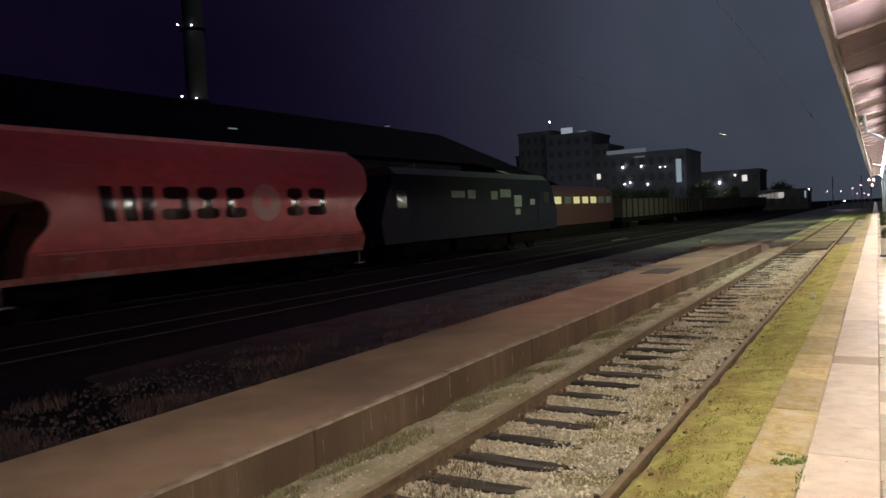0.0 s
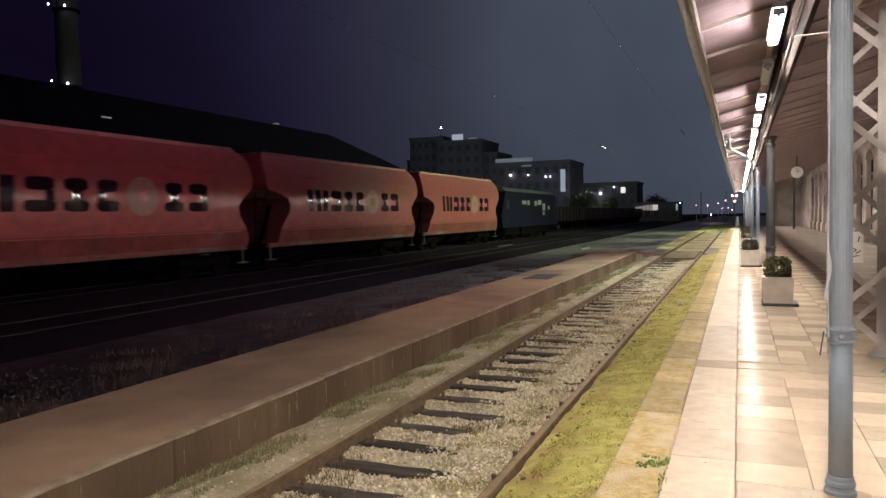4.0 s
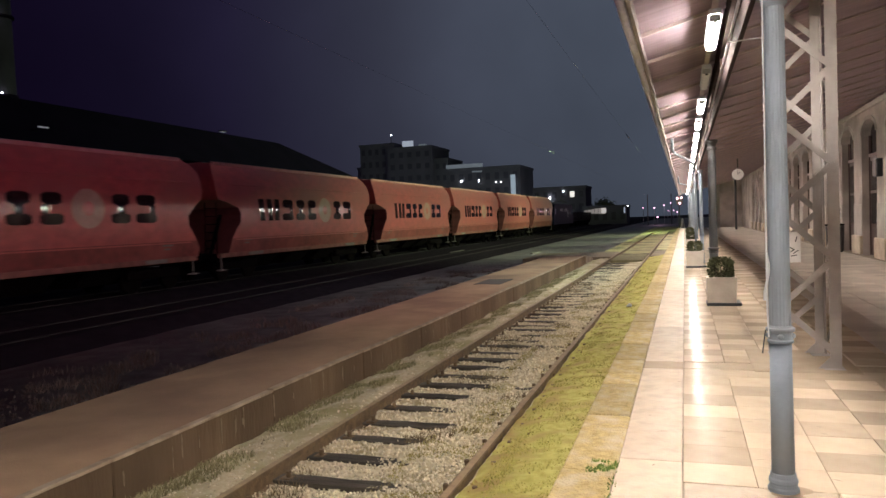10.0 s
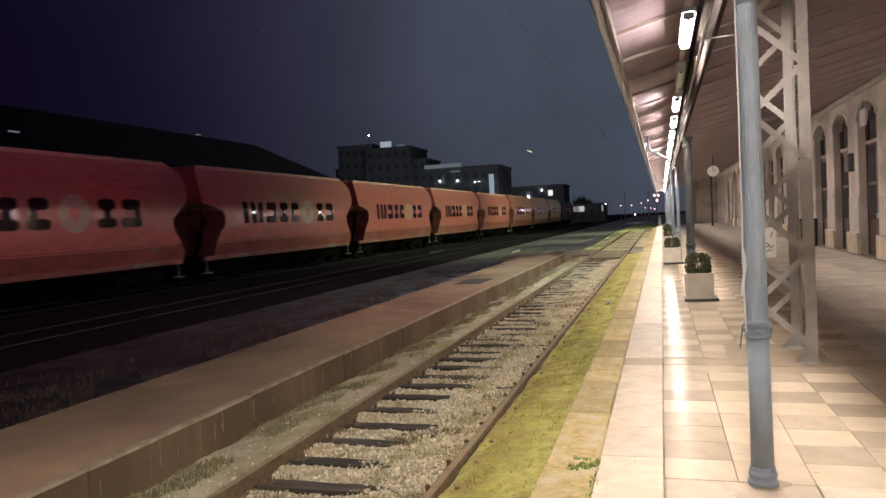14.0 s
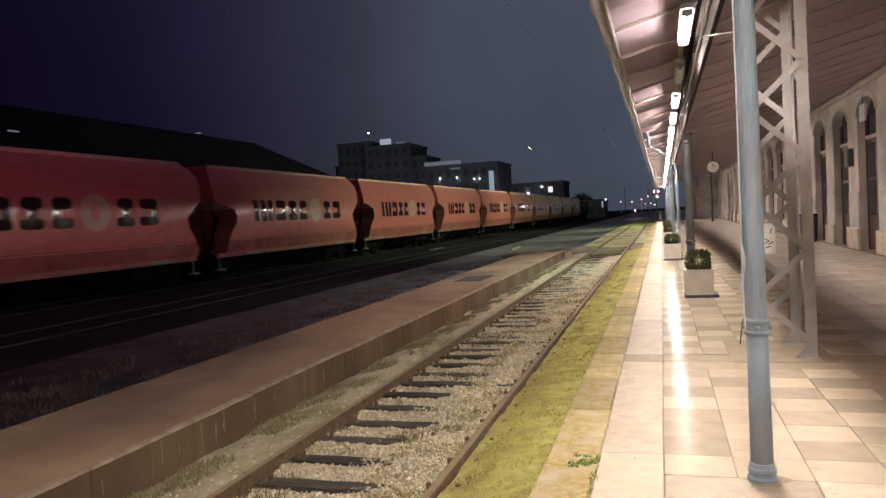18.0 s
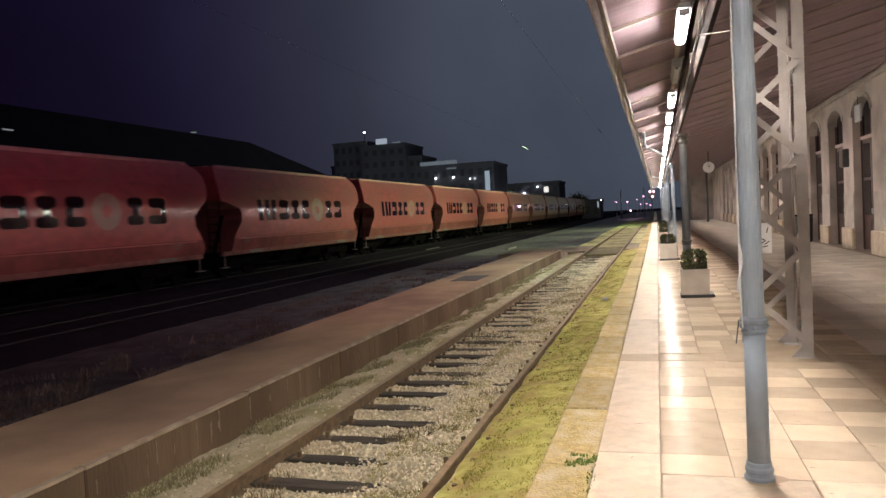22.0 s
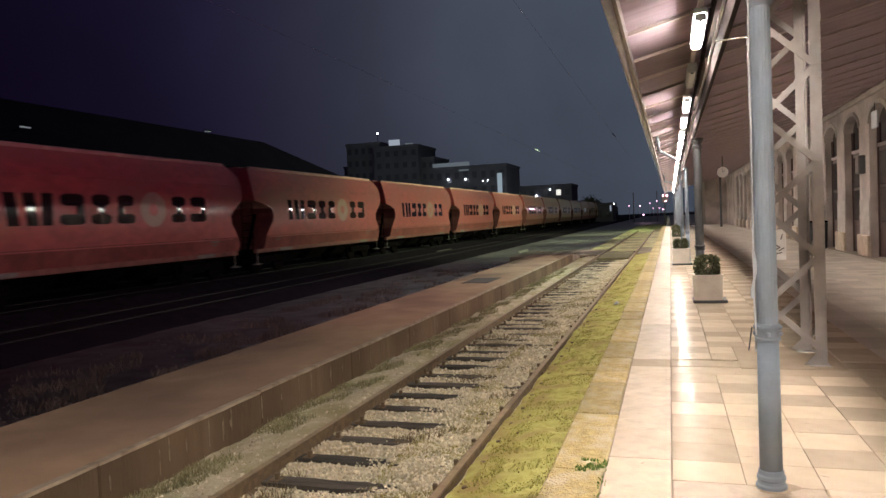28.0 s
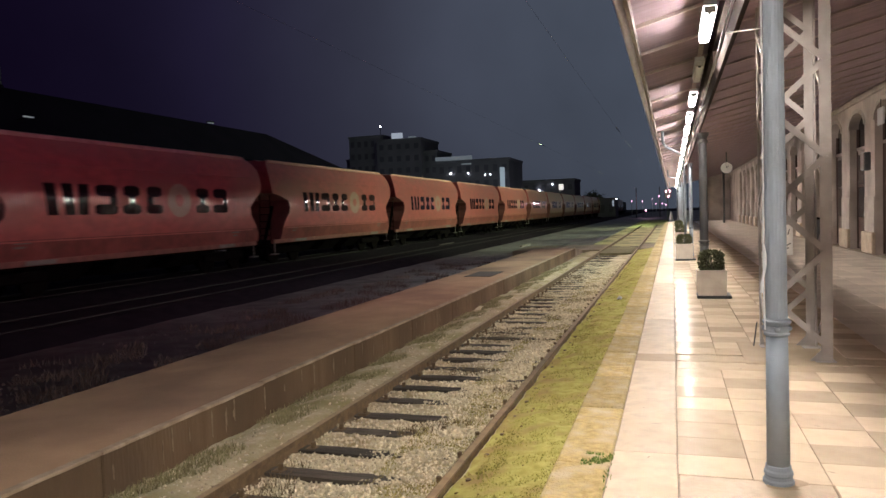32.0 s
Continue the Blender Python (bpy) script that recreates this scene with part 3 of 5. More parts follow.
roof = part("canopy_roof", prism(bmesh.new(), [(CAN_X + 0.07, roof_z(CAN_X + 0.07) + 0.06), (WALL_X, WALL_Z + 0.06), (WALL_X, WALL_Z + 0.16), (CAN_X + 0.07, roof_z(CAN_X + 0.07) + 0.16)], "y", -30, 74), ROOFWOOD)
tagged(roof, "sloping platform canopy roof with boarded underside", "roof", kind="structure")
board_bm = bmesh.new()
for i in range(25):
    x0 = CAN_X + 0.13 + i * 0.23
    x1 = min(x0 + 0.2285, WALL_X - 0.01)
    prism(board_bm, [(x0, roof_z(x0) + 0.052), (x1, roof_z(x1) + 0.052), (x1, roof_z(x1) + 0.06), (x0, roof_z(x0) + 0.06)], "y", -30, 74)
part("boarding", board_bm, ROOFWOOD, roof)
rafter_me = mesh_of(prism(bmesh.new(), [(CAN_X + 0.13, CAN_Z + 0.035), (2.3, roof_z(2.3) + 0.02), (WALL_X, WALL_Z + 0.026), (WALL_X, WALL_Z + 0.042), (CAN_X + 0.13, roof_z(CAN_X + 0.13) + 0.042)], "y", -0.018, 0.018), "rafter")
rafter_me.materials.append(RAFTER)
y = 7.8 - 1.3 * 12
while y < 74:
    r = part("rafter", rafter_me, None, roof)
    r.location.y = y
    y += 1.3
part("fascia", prism(bmesh.new(), [(CAN_X + 0.09, CAN_Z - 0.03), (CAN_X + 0.125, CAN_Z - 0.03), (CAN_X + 0.125, CAN_Z + 0.085), (CAN_X + 0.09, CAN_Z + 0.077)], "y", -30, 74), FASCIA, roof)
gut = bmesh.new()
gp = [(CAN_X + 0.045 + 0.042 * math.cos(a), CAN_Z + 0.01 + 0.042 * math.sin(a)) for a in [math.pi + math.pi * i / 8 for i in range(9)]]
gp += [(CAN_X + 0.045 + 0.036 * math.cos(a), CAN_Z + 0.01 + 0.036 * math.sin(a)) for a in [2 * math.pi - math.pi * i / 8 for i in range(9)]]
prism(gut, gp, "y", -30, 74)
part("gutter", gut, ZINC, roof)
# flat longitudinal beam on the columns, its low place made up to shade a band of the floor
beam = part("canopy_beam", boxm(2.025, 2.06, 3.2, 74, 3.135, 3.31, 0.004), PURLIN)
tagged(beam, "long painted beam on the canopy columns, set low to shade the floor", "beam", kind="structure")
for yy in range(0, 15):
    part("beam_post", boxm(2.03, 2.10, 4.73 + 4.65 * yy - 0.04, 4.73 + 4.65 * yy + 0.04, 3.31, roof_z(2.05) + 0.03), RAFTER, beam)
part("conduit", tube(bmesh.new(), (2.012, 3.2, 3.33), (2.012, 74, 3.33), 0.012, n=8), PALE, beam)
# purlin, placed to hold lamp light off the roof beyond
part("purlin", boxm(2.02, 2.14, 3.2, 74, 3.56, 3.77), PURLIN, beam)
part("lamp_rail", boxm(1.875, 1.925, -30, 74, 3.60, 3.64), RAFTER, beam)


def column(y, downpipe, material, k=0.83):
    e = empty("canopy_column", pose(2.08, y, P), "fluted grey-blue cast-iron canopy column with a ring", "column", "canopy columns")
    part("base", lathe(bmesh.new(), [(0, 0.096 * k), (0.02, 0.096 * k), (0.03, 0.086 * k), (0.045, 0.084 * k), (0.055, 0.09 * k), (0.07, 0.088 * k), (0.08, 0.08 * k), (0.10, 0.078 * k), (0.105, 0.072 * k)], 28), material, e, smooth=False)
    part("lower_shaft", lathe(bmesh.new(), [(0.105, 0.071 * k), (0.81, 0.067 * k)], 28), material, e, smooth=True)
    part("ring", lathe(bmesh.new(), [(0.81, 0.068 * k), (0.814, 0.078 * k), (0.826, 0.080 * k), (0.832, 0.072 * k), (0.868, 0.072 * k), (0.874, 0.084 * k), (0.884, 0.088 * k), (0.892, 0.088 * k), (0.897, 0.078 * k), (0.905, 0.072 * k)], 28), material, e)
    boss = bmesh.new()
    for a in range(4):
        ang = math.pi / 4 + a * math.pi / 2 - 0.9
        bmesh.ops.create_icosphere(boss, subdivisions=2, radius=0.016, matrix=Matrix.Translation((0.06 * math.cos(ang), 0.06 * math.sin(ang), 0.85)))
    part("boss", boss, material, e, smooth=True)
    part("fluted_shaft", lathe(bmesh.new(), [(0.905, 0.066 * k), (2.60, 0.061 * k)], 40, flutes=1), material, e)
    part("capital", lathe(bmesh.new(), [(2.60, 0.064 * k), (2.62, 0.08 * k), (2.65, 0.08 * k), (2.67, 0.066 * k), (2.71, 0.075 * k), (2.745, 0.10 * k), (2.787, 0.10 * k)], 28), material, e)
    if downpipe:
        bm = bmesh.new()
        pts = [(-0.71, -5.2, 3.27), (-0.70, -5.1, 3.00), (-0.66, -4.9, 2.94), (-0.24, -0.9, 2.98), (-0.19, -0.3, 2.92), (-0.17, -0.06, 2.74), (-0.17, -0.03, 0.03)]
        for a, b in zip(pts, pts[1:]):
            tube(bm, a, b, 0.034, n=10)
            bmesh.ops.create_icosphere(bm, subdivisions=2, radius=0.034, matrix=Matrix.Translation(b))
        part("downpipe", bm, material, e, "swan-necked rain pipe from the gutter", smooth=True)
        for z in (0.5, 1.5, 2.4):
            part("pipe_clamp", lathe(bmesh.new(), [(z, 0.04), (z + 0.03, 0.04)], 12, (-0.17, -0.03, 0)), material, e)
    return e


for k in range(-2, 8):
    # column k == 1 is thicker, its backlit shade put into a dark paint
    column(4.73 + 9.3 * k, k in (2, 4, 6), DARKIRON if k == 1 else IRON, 1.1 if k == 1 else 0.83)
# loose white cable beside the first column
cable = empty("loose_cable", pose(2.018, 4.69, P), "thin white cable hanging beside the iron column", "cable")
pts = [(0.004, 0.01, 2.84), (0, 0, 2.50), (0, 0, 2.0), (-0.003, -0.01, 1.6), (-0.005, -0.01, 1.32), (-0.006, -0.01, 1.05), (0, 0, 0.85)]
cb = bmesh.new()
for a, b in zip(pts, pts[1:]):
    tube(cb, a, Vector(b) - Vector((0, 0, 0.004)), 0.004, n=6)
part("cable_run", cb, PALE, cable)
part("cable_branch", tube(bmesh.new(), (0, 0, 2.44), (-0.158, 0.21, 2.48), 0.004, n=6), TRUSS, cable)
knot = bmesh.new()
for k in range(5):
    tube(knot, (-0.005 + 0.012 * math.sin(k), -0.01, 1.30 - 0.05 * k), (-0.005 + 0.012 * math.sin(k + 1), -0.01, 1.246 - 0.05 * k), 0.007, n=6)
part("cable_knot", knot, PALE, cable)


def canopy_light(y, on):
    e = empty("canopy_light", pose(1.90, y, 3.60), "lit fluorescent batten lamp under the canopy" if on else "unlit fluorescent batten lamp under the canopy", "lamp", "canopy lamps")
    part("housing", prism(bmesh.new(), [(-0.062, -0.062), (-0.05, 0.0), (0.05, 0.0), (0.062, -0.062), (0.056, -0.062), (0.046, -0.045), (-0.046, -0.045), (-0.056, -0.062)], "y", 0.08, 1.32), PALE, e)
    d = bmesh.new()
    prism(d, [(-0.044, -0.05), (-0.042, -0.092), (-0.026, -0.11), (0.026, -0.11), (0.042, -0.092), (0.044, -0.05)], "y", 0.12, 1.28)
    cover = part("diffuser", d, LAMPGLOW if on else LAMPOFF, e)
    if on:
        cover.data.materials.append(LAMPSIDE)
        for p in cover.data.polygons:
            if abs(p.normal.x) > 0.9:
                p.material_index = 1
    for y0, y1 in ((0.08, 0.12), (1.28, 1.32)):
        part("end_cap", boxm(-0.048, 0.048, y0, y1, -0.11, -0.05, 0.008), PALE, e)
    part("clip", boxm(-0.014, 0.014, 0.1, 0.15, -0.12, -0.11), DARKIRON, e)
    return e


for k in range(-12, 26):
    canopy_light(7.2 + 2.5 * k, k != 1)


# ---------------------------------------------------------------- lattice mast
def lattice_mast():
    e = empty("lattice_mast", pose(2.42, 8.0, P), "cream-painted steel lattice mast standing on the platform", "mast")
    w, d, h = 0.55, 0.82, 3.8
    for x, y in ((0, 0), (w, 0), (0, d), (w, d)):
        bm = bmesh.new()
        sx, sy = (0.25 if x == 0 else -1), (1 if y == 0 else -1)
        box(bm, min(x, x + sx * 0.10), max(x, x + sx * 0.10), min(y, y + sy * 0.014), max(y, y + sy * 0.014), 0, h)
        box(bm, min(x, x + sx * 0.014), max(x, x + sx * 0.014), min(y + sy * 0.015, y + sy * 0.06), max(y + sy * 0.015, y + sy * 0.06), 0, h)
        part("leg", bm, TRUSS, e)
        bm = bmesh.new()
        box(bm, min(x - sx * 0.03, x + sx * 0.15), max(x - sx * 0.03, x + sx * 0.15), min(y - sy * 0.03, y + sy * 0.15), max(y - sy * 0.03, y + sy * 0.15), 0, 0.014, 0.004)
        part("foot_plate", bm, TRUSS, e)
        part("gusset", prism(bmesh.new(), [(x + sx * 0.10, 0.014), (x + sx * 0.20, 0.014), (x + sx * 0.10, 0.12)], "y", min(y, y + sy * 0.012), max(y, y + sy * 0.012)), TRUSS, e)
    # flat-bar zigzags: nodes on the legs every half step, the far side in the other phase
    half = 0.445
    for k in range(8):
        z0, z1 = 0.16 + half * k, 0.16 + half * (k + 1)
        if z1 > h:
            break
        up_left = k % 2 == 0
        for yy, flip in ((-0.006, up_left), (d + 0.006, not up_left)):
            xa, xb = (w - 0.05, 0.03) if flip else (0.03, w - 0.05)
            part("brace", bar(bmesh.new(), (xa, yy, z0), (xb, yy, z1), 0.012, 0.058), TRUSS, e)
        for xx, flip in ((w + 0.006, not up_left), (0.0, up_left)):
            ya, yb = (0.04, d - 0.04) if flip else (d - 0.04, 0.04)
            part("brace", bar(bmesh.new(), (xx, ya, z0), (xx, yb, z1), 0.012, 0.05), TRUSS, e)
        nx = w - 0.05 if not up_left else 0.05
        for xr in (-0.02, 0.02):
            part("rivet", tube(bmesh.new(), (nx + xr, -0.020, z1), (nx + xr, -0.010, z1), 0.009, n=8), TRUSS, e)
    part("stay", bar(bmesh.new(), (-0.065, d - 0.05, 0.0), (-0.03, d - 0.05, 0.26), 0.012, 0.012), DARKIRON, e)
    return e


lattice_mast()
pad = part("mast_footing", boxm(2.2, 3.12, 7.85, 9.0, 0.26, P + 0.006, 0.005), TILE_B)
tagged(pad, "worn stone footing slab under the lattice mast", "footing")
board = empty("notice_board", pose(2.585, 8.03, 1.465), "small white notice with dark marks on the mast", "notice")
part("panel", boxm(-0.055, 0.055, -0.008, 0.0, -0.145, 0.145, 0.002), mat("notice_white", (0.80, 0.79, 0.77), 0.5, var=(0.70, 0.69, 0.67), scale=12), board)
for a, b in (((-0.04, 0.0), (0.0, -0.025)), ((0.0, -0.025), (-0.035, -0.045)), ((-0.01, -0.06), (0.035, -0.03)), ((-0.03, -0.085), (0.02, -0.075)), ((0.01, 0.05), (0.025, 0.10))):
    part("mark", bar(bmesh.new(), (a[0], -0.010, a[1]), (b[0], -0.010, b[1]), 0.003, 0.009), DARKIRON, board)
part("strap", boxm(-0.16, -0.055, -0.004, 0.0, 0.09, 0.105), TRUSS, board)


# ---------------------------------------------------------------- planters
def planter(x, y, w, h, seed, bush_h):
    rnd = random.Random(seed)
    e = empty("planter", pose(x, y, P), "square pale concrete planter with a clipped box bush", "planter", "planters on the platform")
    bm = bmesh.new()
    t = 0.045
    prism(bm, [(-w / 2, 0.05), (w / 2, 0.05), (w / 2 + 0.015, h), (w / 2 + 0.015 - t, h), (w / 2 - t, h - 0.06), (-w / 2 + t, h - 0.06), (-w / 2 - 0.015 + t, h), (-w / 2 - 0.015, h)], "y", -w / 2 + t, w / 2 - t)
    for s in (-1, 1):
        prism(bm, [(-w / 2, 0.05), (w / 2, 0.05), (w / 2 + 0.015, h), (-w / 2 - 0.015, h)], "y", min(s * w / 2, s * (w / 2 - t)), max(s * w / 2, s * (w / 2 - t)))
    part("pot", bm, CONCRETE, e)
    part("tray", boxm(-w / 2 - 0.02, w / 2 + 0.08, -w / 2 - 0.02, w / 2 + 0.06, 0, 0.05, 0.01), DARKIRON, e)
    part("soil", boxm(-w / 2 + t, w / 2 - t, -w / 2 + t, w / 2 - t, h - 0.1, h - 0.05), EARTH, e)
    bm = bmesh.new()
    for i in range(9):
        a = rnd.uniform(0, 6.28)
        tube(bm, (0, 0, h - 0.08), (0.14 * math.cos(a), 0.14 * math.sin(a), h + bush_h * 0.7), 0.008, 0.003, 5)
    part("stem", bm, TIMBER, e)
    vs, fs = [], []
    for i in range(2600):
        u, v = rnd.uniform(-1, 1), rnd.uniform(0, 6.283)
        s = math.sqrt(1 - u * u)
        cx, cy = s * math.cos(v), s * math.sin(v)
        cx, cy = math.copysign(abs(cx) ** 0.7, cx), math.copysign(abs(cy) ** 0.7, cy)
        r = rnd.uniform(0.70, 1.04) + 0.16 * noise.noise(Vector((cx * 3, cy * 3, u * 3 + seed)))
        c = Vector((cx * r * w * 0.46, cy * r * w * 0.46, h + bush_h * 0.42 + math.copysign(abs(u) ** 0.75, u) * r * bush_h * 0.58))
        if c.z < h - 0.05:
            continue
        a = (Vector((cx, cy, u + 0.4)) + 0.8 * Vector((rnd.uniform(-1, 1), rnd.uniform(-1, 1), rnd.uniform(-1, 1)))).normalized() * rnd.uniform(0.8, 1.5)
        b = a.cross(Vector((rnd.uniform(-1, 1), rnd.uniform(-1, 1), rnd.uniform(-1, 1)))).normalized()
        k = len(vs)
        vs += [c - a * 0.02, c + b * 0.011, c + a * 0.02, c - b * 0.011]
        fs.append((k, k + 1, k + 2, k + 3))
    me = bpy.data.meshes.new("bush")
    me.from_pydata(vs, [], fs)
    part("bush", me, LEAF, e, "dense clipped green box bush")
    return e


planter(2.15, 13.12, 0.43, 0.46, 3, 0.32)
planter(1.85, 21.75, 0.44, 0.46, 5, 0.27)
planter(1.85, 31.0, 0.44, 0.46, 6, 0.3)
planter(1.85, 40.3, 0.44, 0.46, 7, 0.3)
# ---------------------------------------------------------------- station building
def arch_points(y0, y1, z0, spring, top, n=10):
    """Outline of an arched opening in y and z, from the lower left round to the lower right."""
    c, r, h = (y0 + y1) / 2, (y1 - y0) / 2, top - spring
    return [(y0, z0)] + [(c - r * math.cos(math.pi * i / n), spring + h * math.sin(math.pi * i / n)) for i in range(n + 1)] + [(y1, z0)]


WALL_BACK, PITCH, OPEN_W = 7.42, 2.95, 1.85
OPENINGS = [21.3 + PITCH * k for k in range(15)]
wall = part("wall_station", boxm(6.9, WALL_BACK, -30, 21.3, 0.2, 8.5), PLASTER)
tagged(wall, "beige plastered station wall with tall arched doorways", "wall", kind="structure")
for k, y0 in enumerate(OPENINGS):
    y1 = y0 + OPEN_W
    # pier after the opening, then the spandrel over it
    part("pier", boxm(6.9, WALL_BACK, y1, y0 + PITCH if k < 14 else 92, 0.2, 8.5), PLASTER, wall)
    pts = arch_points(y0, y1, 4.0, 4.0, 4.42)[1:-1]
    part("spandrel", prism(bmesh.new(), pts + [(y1, 8.5), (y0, 8.5)], "x", 6.9, WALL_BACK), PLASTER, wall)
    part("dado", boxm(6.875, 6.9, y1 + 0.02, y1 + PITCH - OPEN_W - 0.02, 0.9, 1.9, 0.004), STONE, wall)
    part("plinth_block", boxm(6.80, 6.9, y1 - 0.03, y1 + PITCH - OPEN_W + 0.03, P, 0.9, 0.02), SLAB, wall)
    ring_o, ring_i = arch_points(y0 - 0.12, y1 + 0.12, 3.98, 4.0, 4.54), arch_points(y0, y1, 3.98, 4.0, 4.42)
    part("arch_trim", prism(bmesh.new(), ring_o[1:-1] + ring_i[1:-1][::-1], "x", 6.865, 6.9), STONE, wall)
part("dado", boxm(6.875, 6.9, -30, 21.2, 0.9, 1.9, 0.004), STONE, wall)
part("plinth_block", boxm(6.80, 6.9, -30, 21.27, P, 0.9, 0.02), SLAB, wall)
part("cornice", boxm(6.83, 6.9, -30, 92, 4.70, 4.84, 0.02), STONE, wall)


def arched_door(y0):
    e = empty("arched_door", pose(7.12, y0, P), "tall dark brown double door with an arched fanlight", "door", "arched station doors")
    w = OPEN_W
    for a, b in ((0.06, w / 2 - 0.005), (w / 2 + 0.005, w - 0.06)):
        leaf = part("leaf", boxm(0, 0.05, a, b, 0.02, 3.04, 0.006), DOORWOOD, e)
        for z0, z1 in ((0.15, 0.85), (0.98, 1.9), (2.0, 2.9)):
            part("panel", boxm(-0.012, 0.0, a + 0.12, b - 0.12, z0, z1, 0.01), GLASS if z0 > 0.9 else DOORWOOD, leaf)
    part("handle", boxm(-0.05, -0.01, w / 2 - 0.06, w / 2 - 0.035, 1.0, 1.15, 0.005), PALE, e)
    for a, b in ((0, 0.06), (w - 0.06, w)):
        part("frame", boxm(-0.03, 0.07, a, b, 0, 3.7), DOORWOOD, e)
    part("transom", boxm(-0.04, 0.07, 0.06, w - 0.06, 3.04, 3.13, 0.005), RAFTER, e)
    part("fanlight", prism(bmesh.new(), arch_points(0.06, w - 0.06, 3.13, 3.7, 4.10), "x", 0.02, 0.035), GLASS, e)
    part("mullion", boxm(0.0, 0.05, w / 2 - 0.02, w / 2 + 0.02, 3.13, 4.08), DOORWOOD, e)
    return e


door = arched_door(OPENINGS[0])
for y0 in OPENINGS[1:]:
    copy_thing(door, pose(7.12, y0, P))
box_sign = empty("wall_box", pose(6.9, 23.78, 2.9), "small dark box fixed to the station wall", "box")
part("case", boxm(-0.16, 0, -0.22, 0.22, -0.26, 0.26, 0.02), DARKIRON, box_sign)
part("lid", boxm(-0.175, -0.16, -0.2, 0.2, -0.24, 0.24, 0.01), DOORWOOD, box_sign)
hang = empty("hanging_sign", pose(6.82, 22.2, 4.02), "small pale sign hanging in a doorway arch", "sign")
part("panel", boxm(-0.02, 0.02, -0.28, 0.28, -0.25, 0.2, 0.01), PALE, hang)
part("hanger", tube(bmesh.new(), (0, 0, 0.2), (0.0, 0, 0.42), 0.01, n=6), DARKIRON, hang)
bin_ = empty("litter_bin", pose(6.45, 28.0, P), "dark round litter bin beside the station wall", "bin")
part("drum", lathe(bmesh.new(), [(0, 0.24), (0.05, 0.26), (0.8, 0.29), (0.86, 0.30), (0.9, 0.27)], 18), DARKIRON, bin_, smooth=True)
part("rim", lathe(bmesh.new(), [(0.9, 0.3), (0.95, 0.3), (0.96, 0.22)], 18), WAGONDARK, bin_)
clock = empty("platform_clock", pose(3.95, 36.0, 3.48), "round white station clock hanging under the canopy", "clock")
part("hanger", tube(bmesh.new(), (0, 0, 0.24), (0, 0, roof_z(3.95) - 3.44), 0.025, n=8), DARKIRON, clock)
face = part("face", tube(bmesh.new(), (0, -0.07, 0), (0, 0.07, 0), 0.25, n=32), mat("clock_white", (0.75, 0.73, 0.70), 0.4), clock)
part("rim", tube(bmesh.new(), (0, -0.06, 0), (0, 0.06, 0), 0.265, n=32), DARKIRON, clock)
part("hour_pointer", bar(bmesh.new(), (0, -0.074, 0), (0.08, -0.074, 0.09), 0.006, 0.022), DARKIRON, face)
part("minute_pointer", bar(bmesh.new(), (0, -0.076, 0), (-0.03, -0.076, 0.2), 0.006, 0.016), DARKIRON, face)
fp = part("wall_post", tube(bmesh.new(), (5.6, 64, P), (5.6, 64, roof_z(5.6) + 0.05), 0.09, n=10), DARKIRON)
tagged(fp, "slim dark post under the far canopy", "post")
wing = part("wall_far_wing", boxm(4.9, 7.4, 76, 90, -0.3, 7, 0.02), PLASTER)
tagged(wing, "plain beige end wing of the station", "wall", kind="structure")
closing = part("wall_behind", boxm(1.3, 7.4, -30.6, -30, 0, 8.5), PLASTER)
tagged(closing, "plain beige wall closing the platform behind", "wall", kind="structure")


# ---------------------------------------------------------------- train
HALF = 7.11


def wagon_w(z):
    return 1.53 * (1 - 0.25 * abs((z - 2.55) / 1.85) ** 3.0)


END_FRONT = [(1.05, 0.55), (1.35, 0.60), (1.7, 0.85), (2.1, 1.2), (2.45, 1.25), (2.8, 0.85), (3.05, 0.5), (3.3, 0.40), (3.65, 0.38), (3.95, 0.42), (4.2, 0.65), (4.42, 1.0)]
END_REAR = [(1.05, 1.25), (1.6, 1.3), (1.9, 1.5), (2.2, 1.8), (2.5, 1.85), (2.75, 1.7), (2.95, 1.0), (3.05, 0.45), (3.3, 0.38), (3.65, 0.38), (3.95, 0.40), (4.2, 0.48), (4.42, 0.62)]


def wagon_l(z, end):
    for (a, u), (b, v) in zip(end, end[1:]):
        if a <= z <= b:
            return HALF - (u + (v - u) * (z - a) / (b - a))
    return HALF - end[-1][1]


def wagon_body():
    bm = bmesh.new()
    zs = sorted(set([a for a, _ in END_FRONT + END_REAR] + [round(1.05 + 3.37 * i / 22, 3) for i in range(23)]))
    rings = []
    for z in zs:
        w, n, r = wagon_w(z), wagon_l(z, END_FRONT), wagon_l(z, END_REAR)
        row = [(w, -r), (w, -r / 2), (w, 0), (w, n / 2), (w, n), (0.4, n), (-0.4, n), (-w, n), (-w, n / 2), (-w, 0), (-w, -r / 2), (-w, -r), (-0.4, -r), (0.4, -r)]
        rings.append([bm.verts.new((x, y, z)) for x, y in row])
    m = len(rings[0])
    for a, b in zip(rings, rings[1:]):
        for i in range(m):
            bm.faces.new((a[i], a[(i + 1) % m], b[(i + 1) % m], b[i]))
    bm.faces.new(rings[-1])
    bm.faces.new(rings[0][::-1])
    corners = {0, 4, 7, 11}
    lookup = {v: i for r in rings for i, v in enumerate(r)}
    for e in bm.edges:
        i, j = lookup[e.verts[0]], lookup[e.verts[1]]
        if i == j and i in corners:
            e.smooth = False
        if all(v.co.z > 4.41 for v in e.verts) or all(v.co.z < 1.06 for v in e.verts):
            e.smooth = False
    return bm


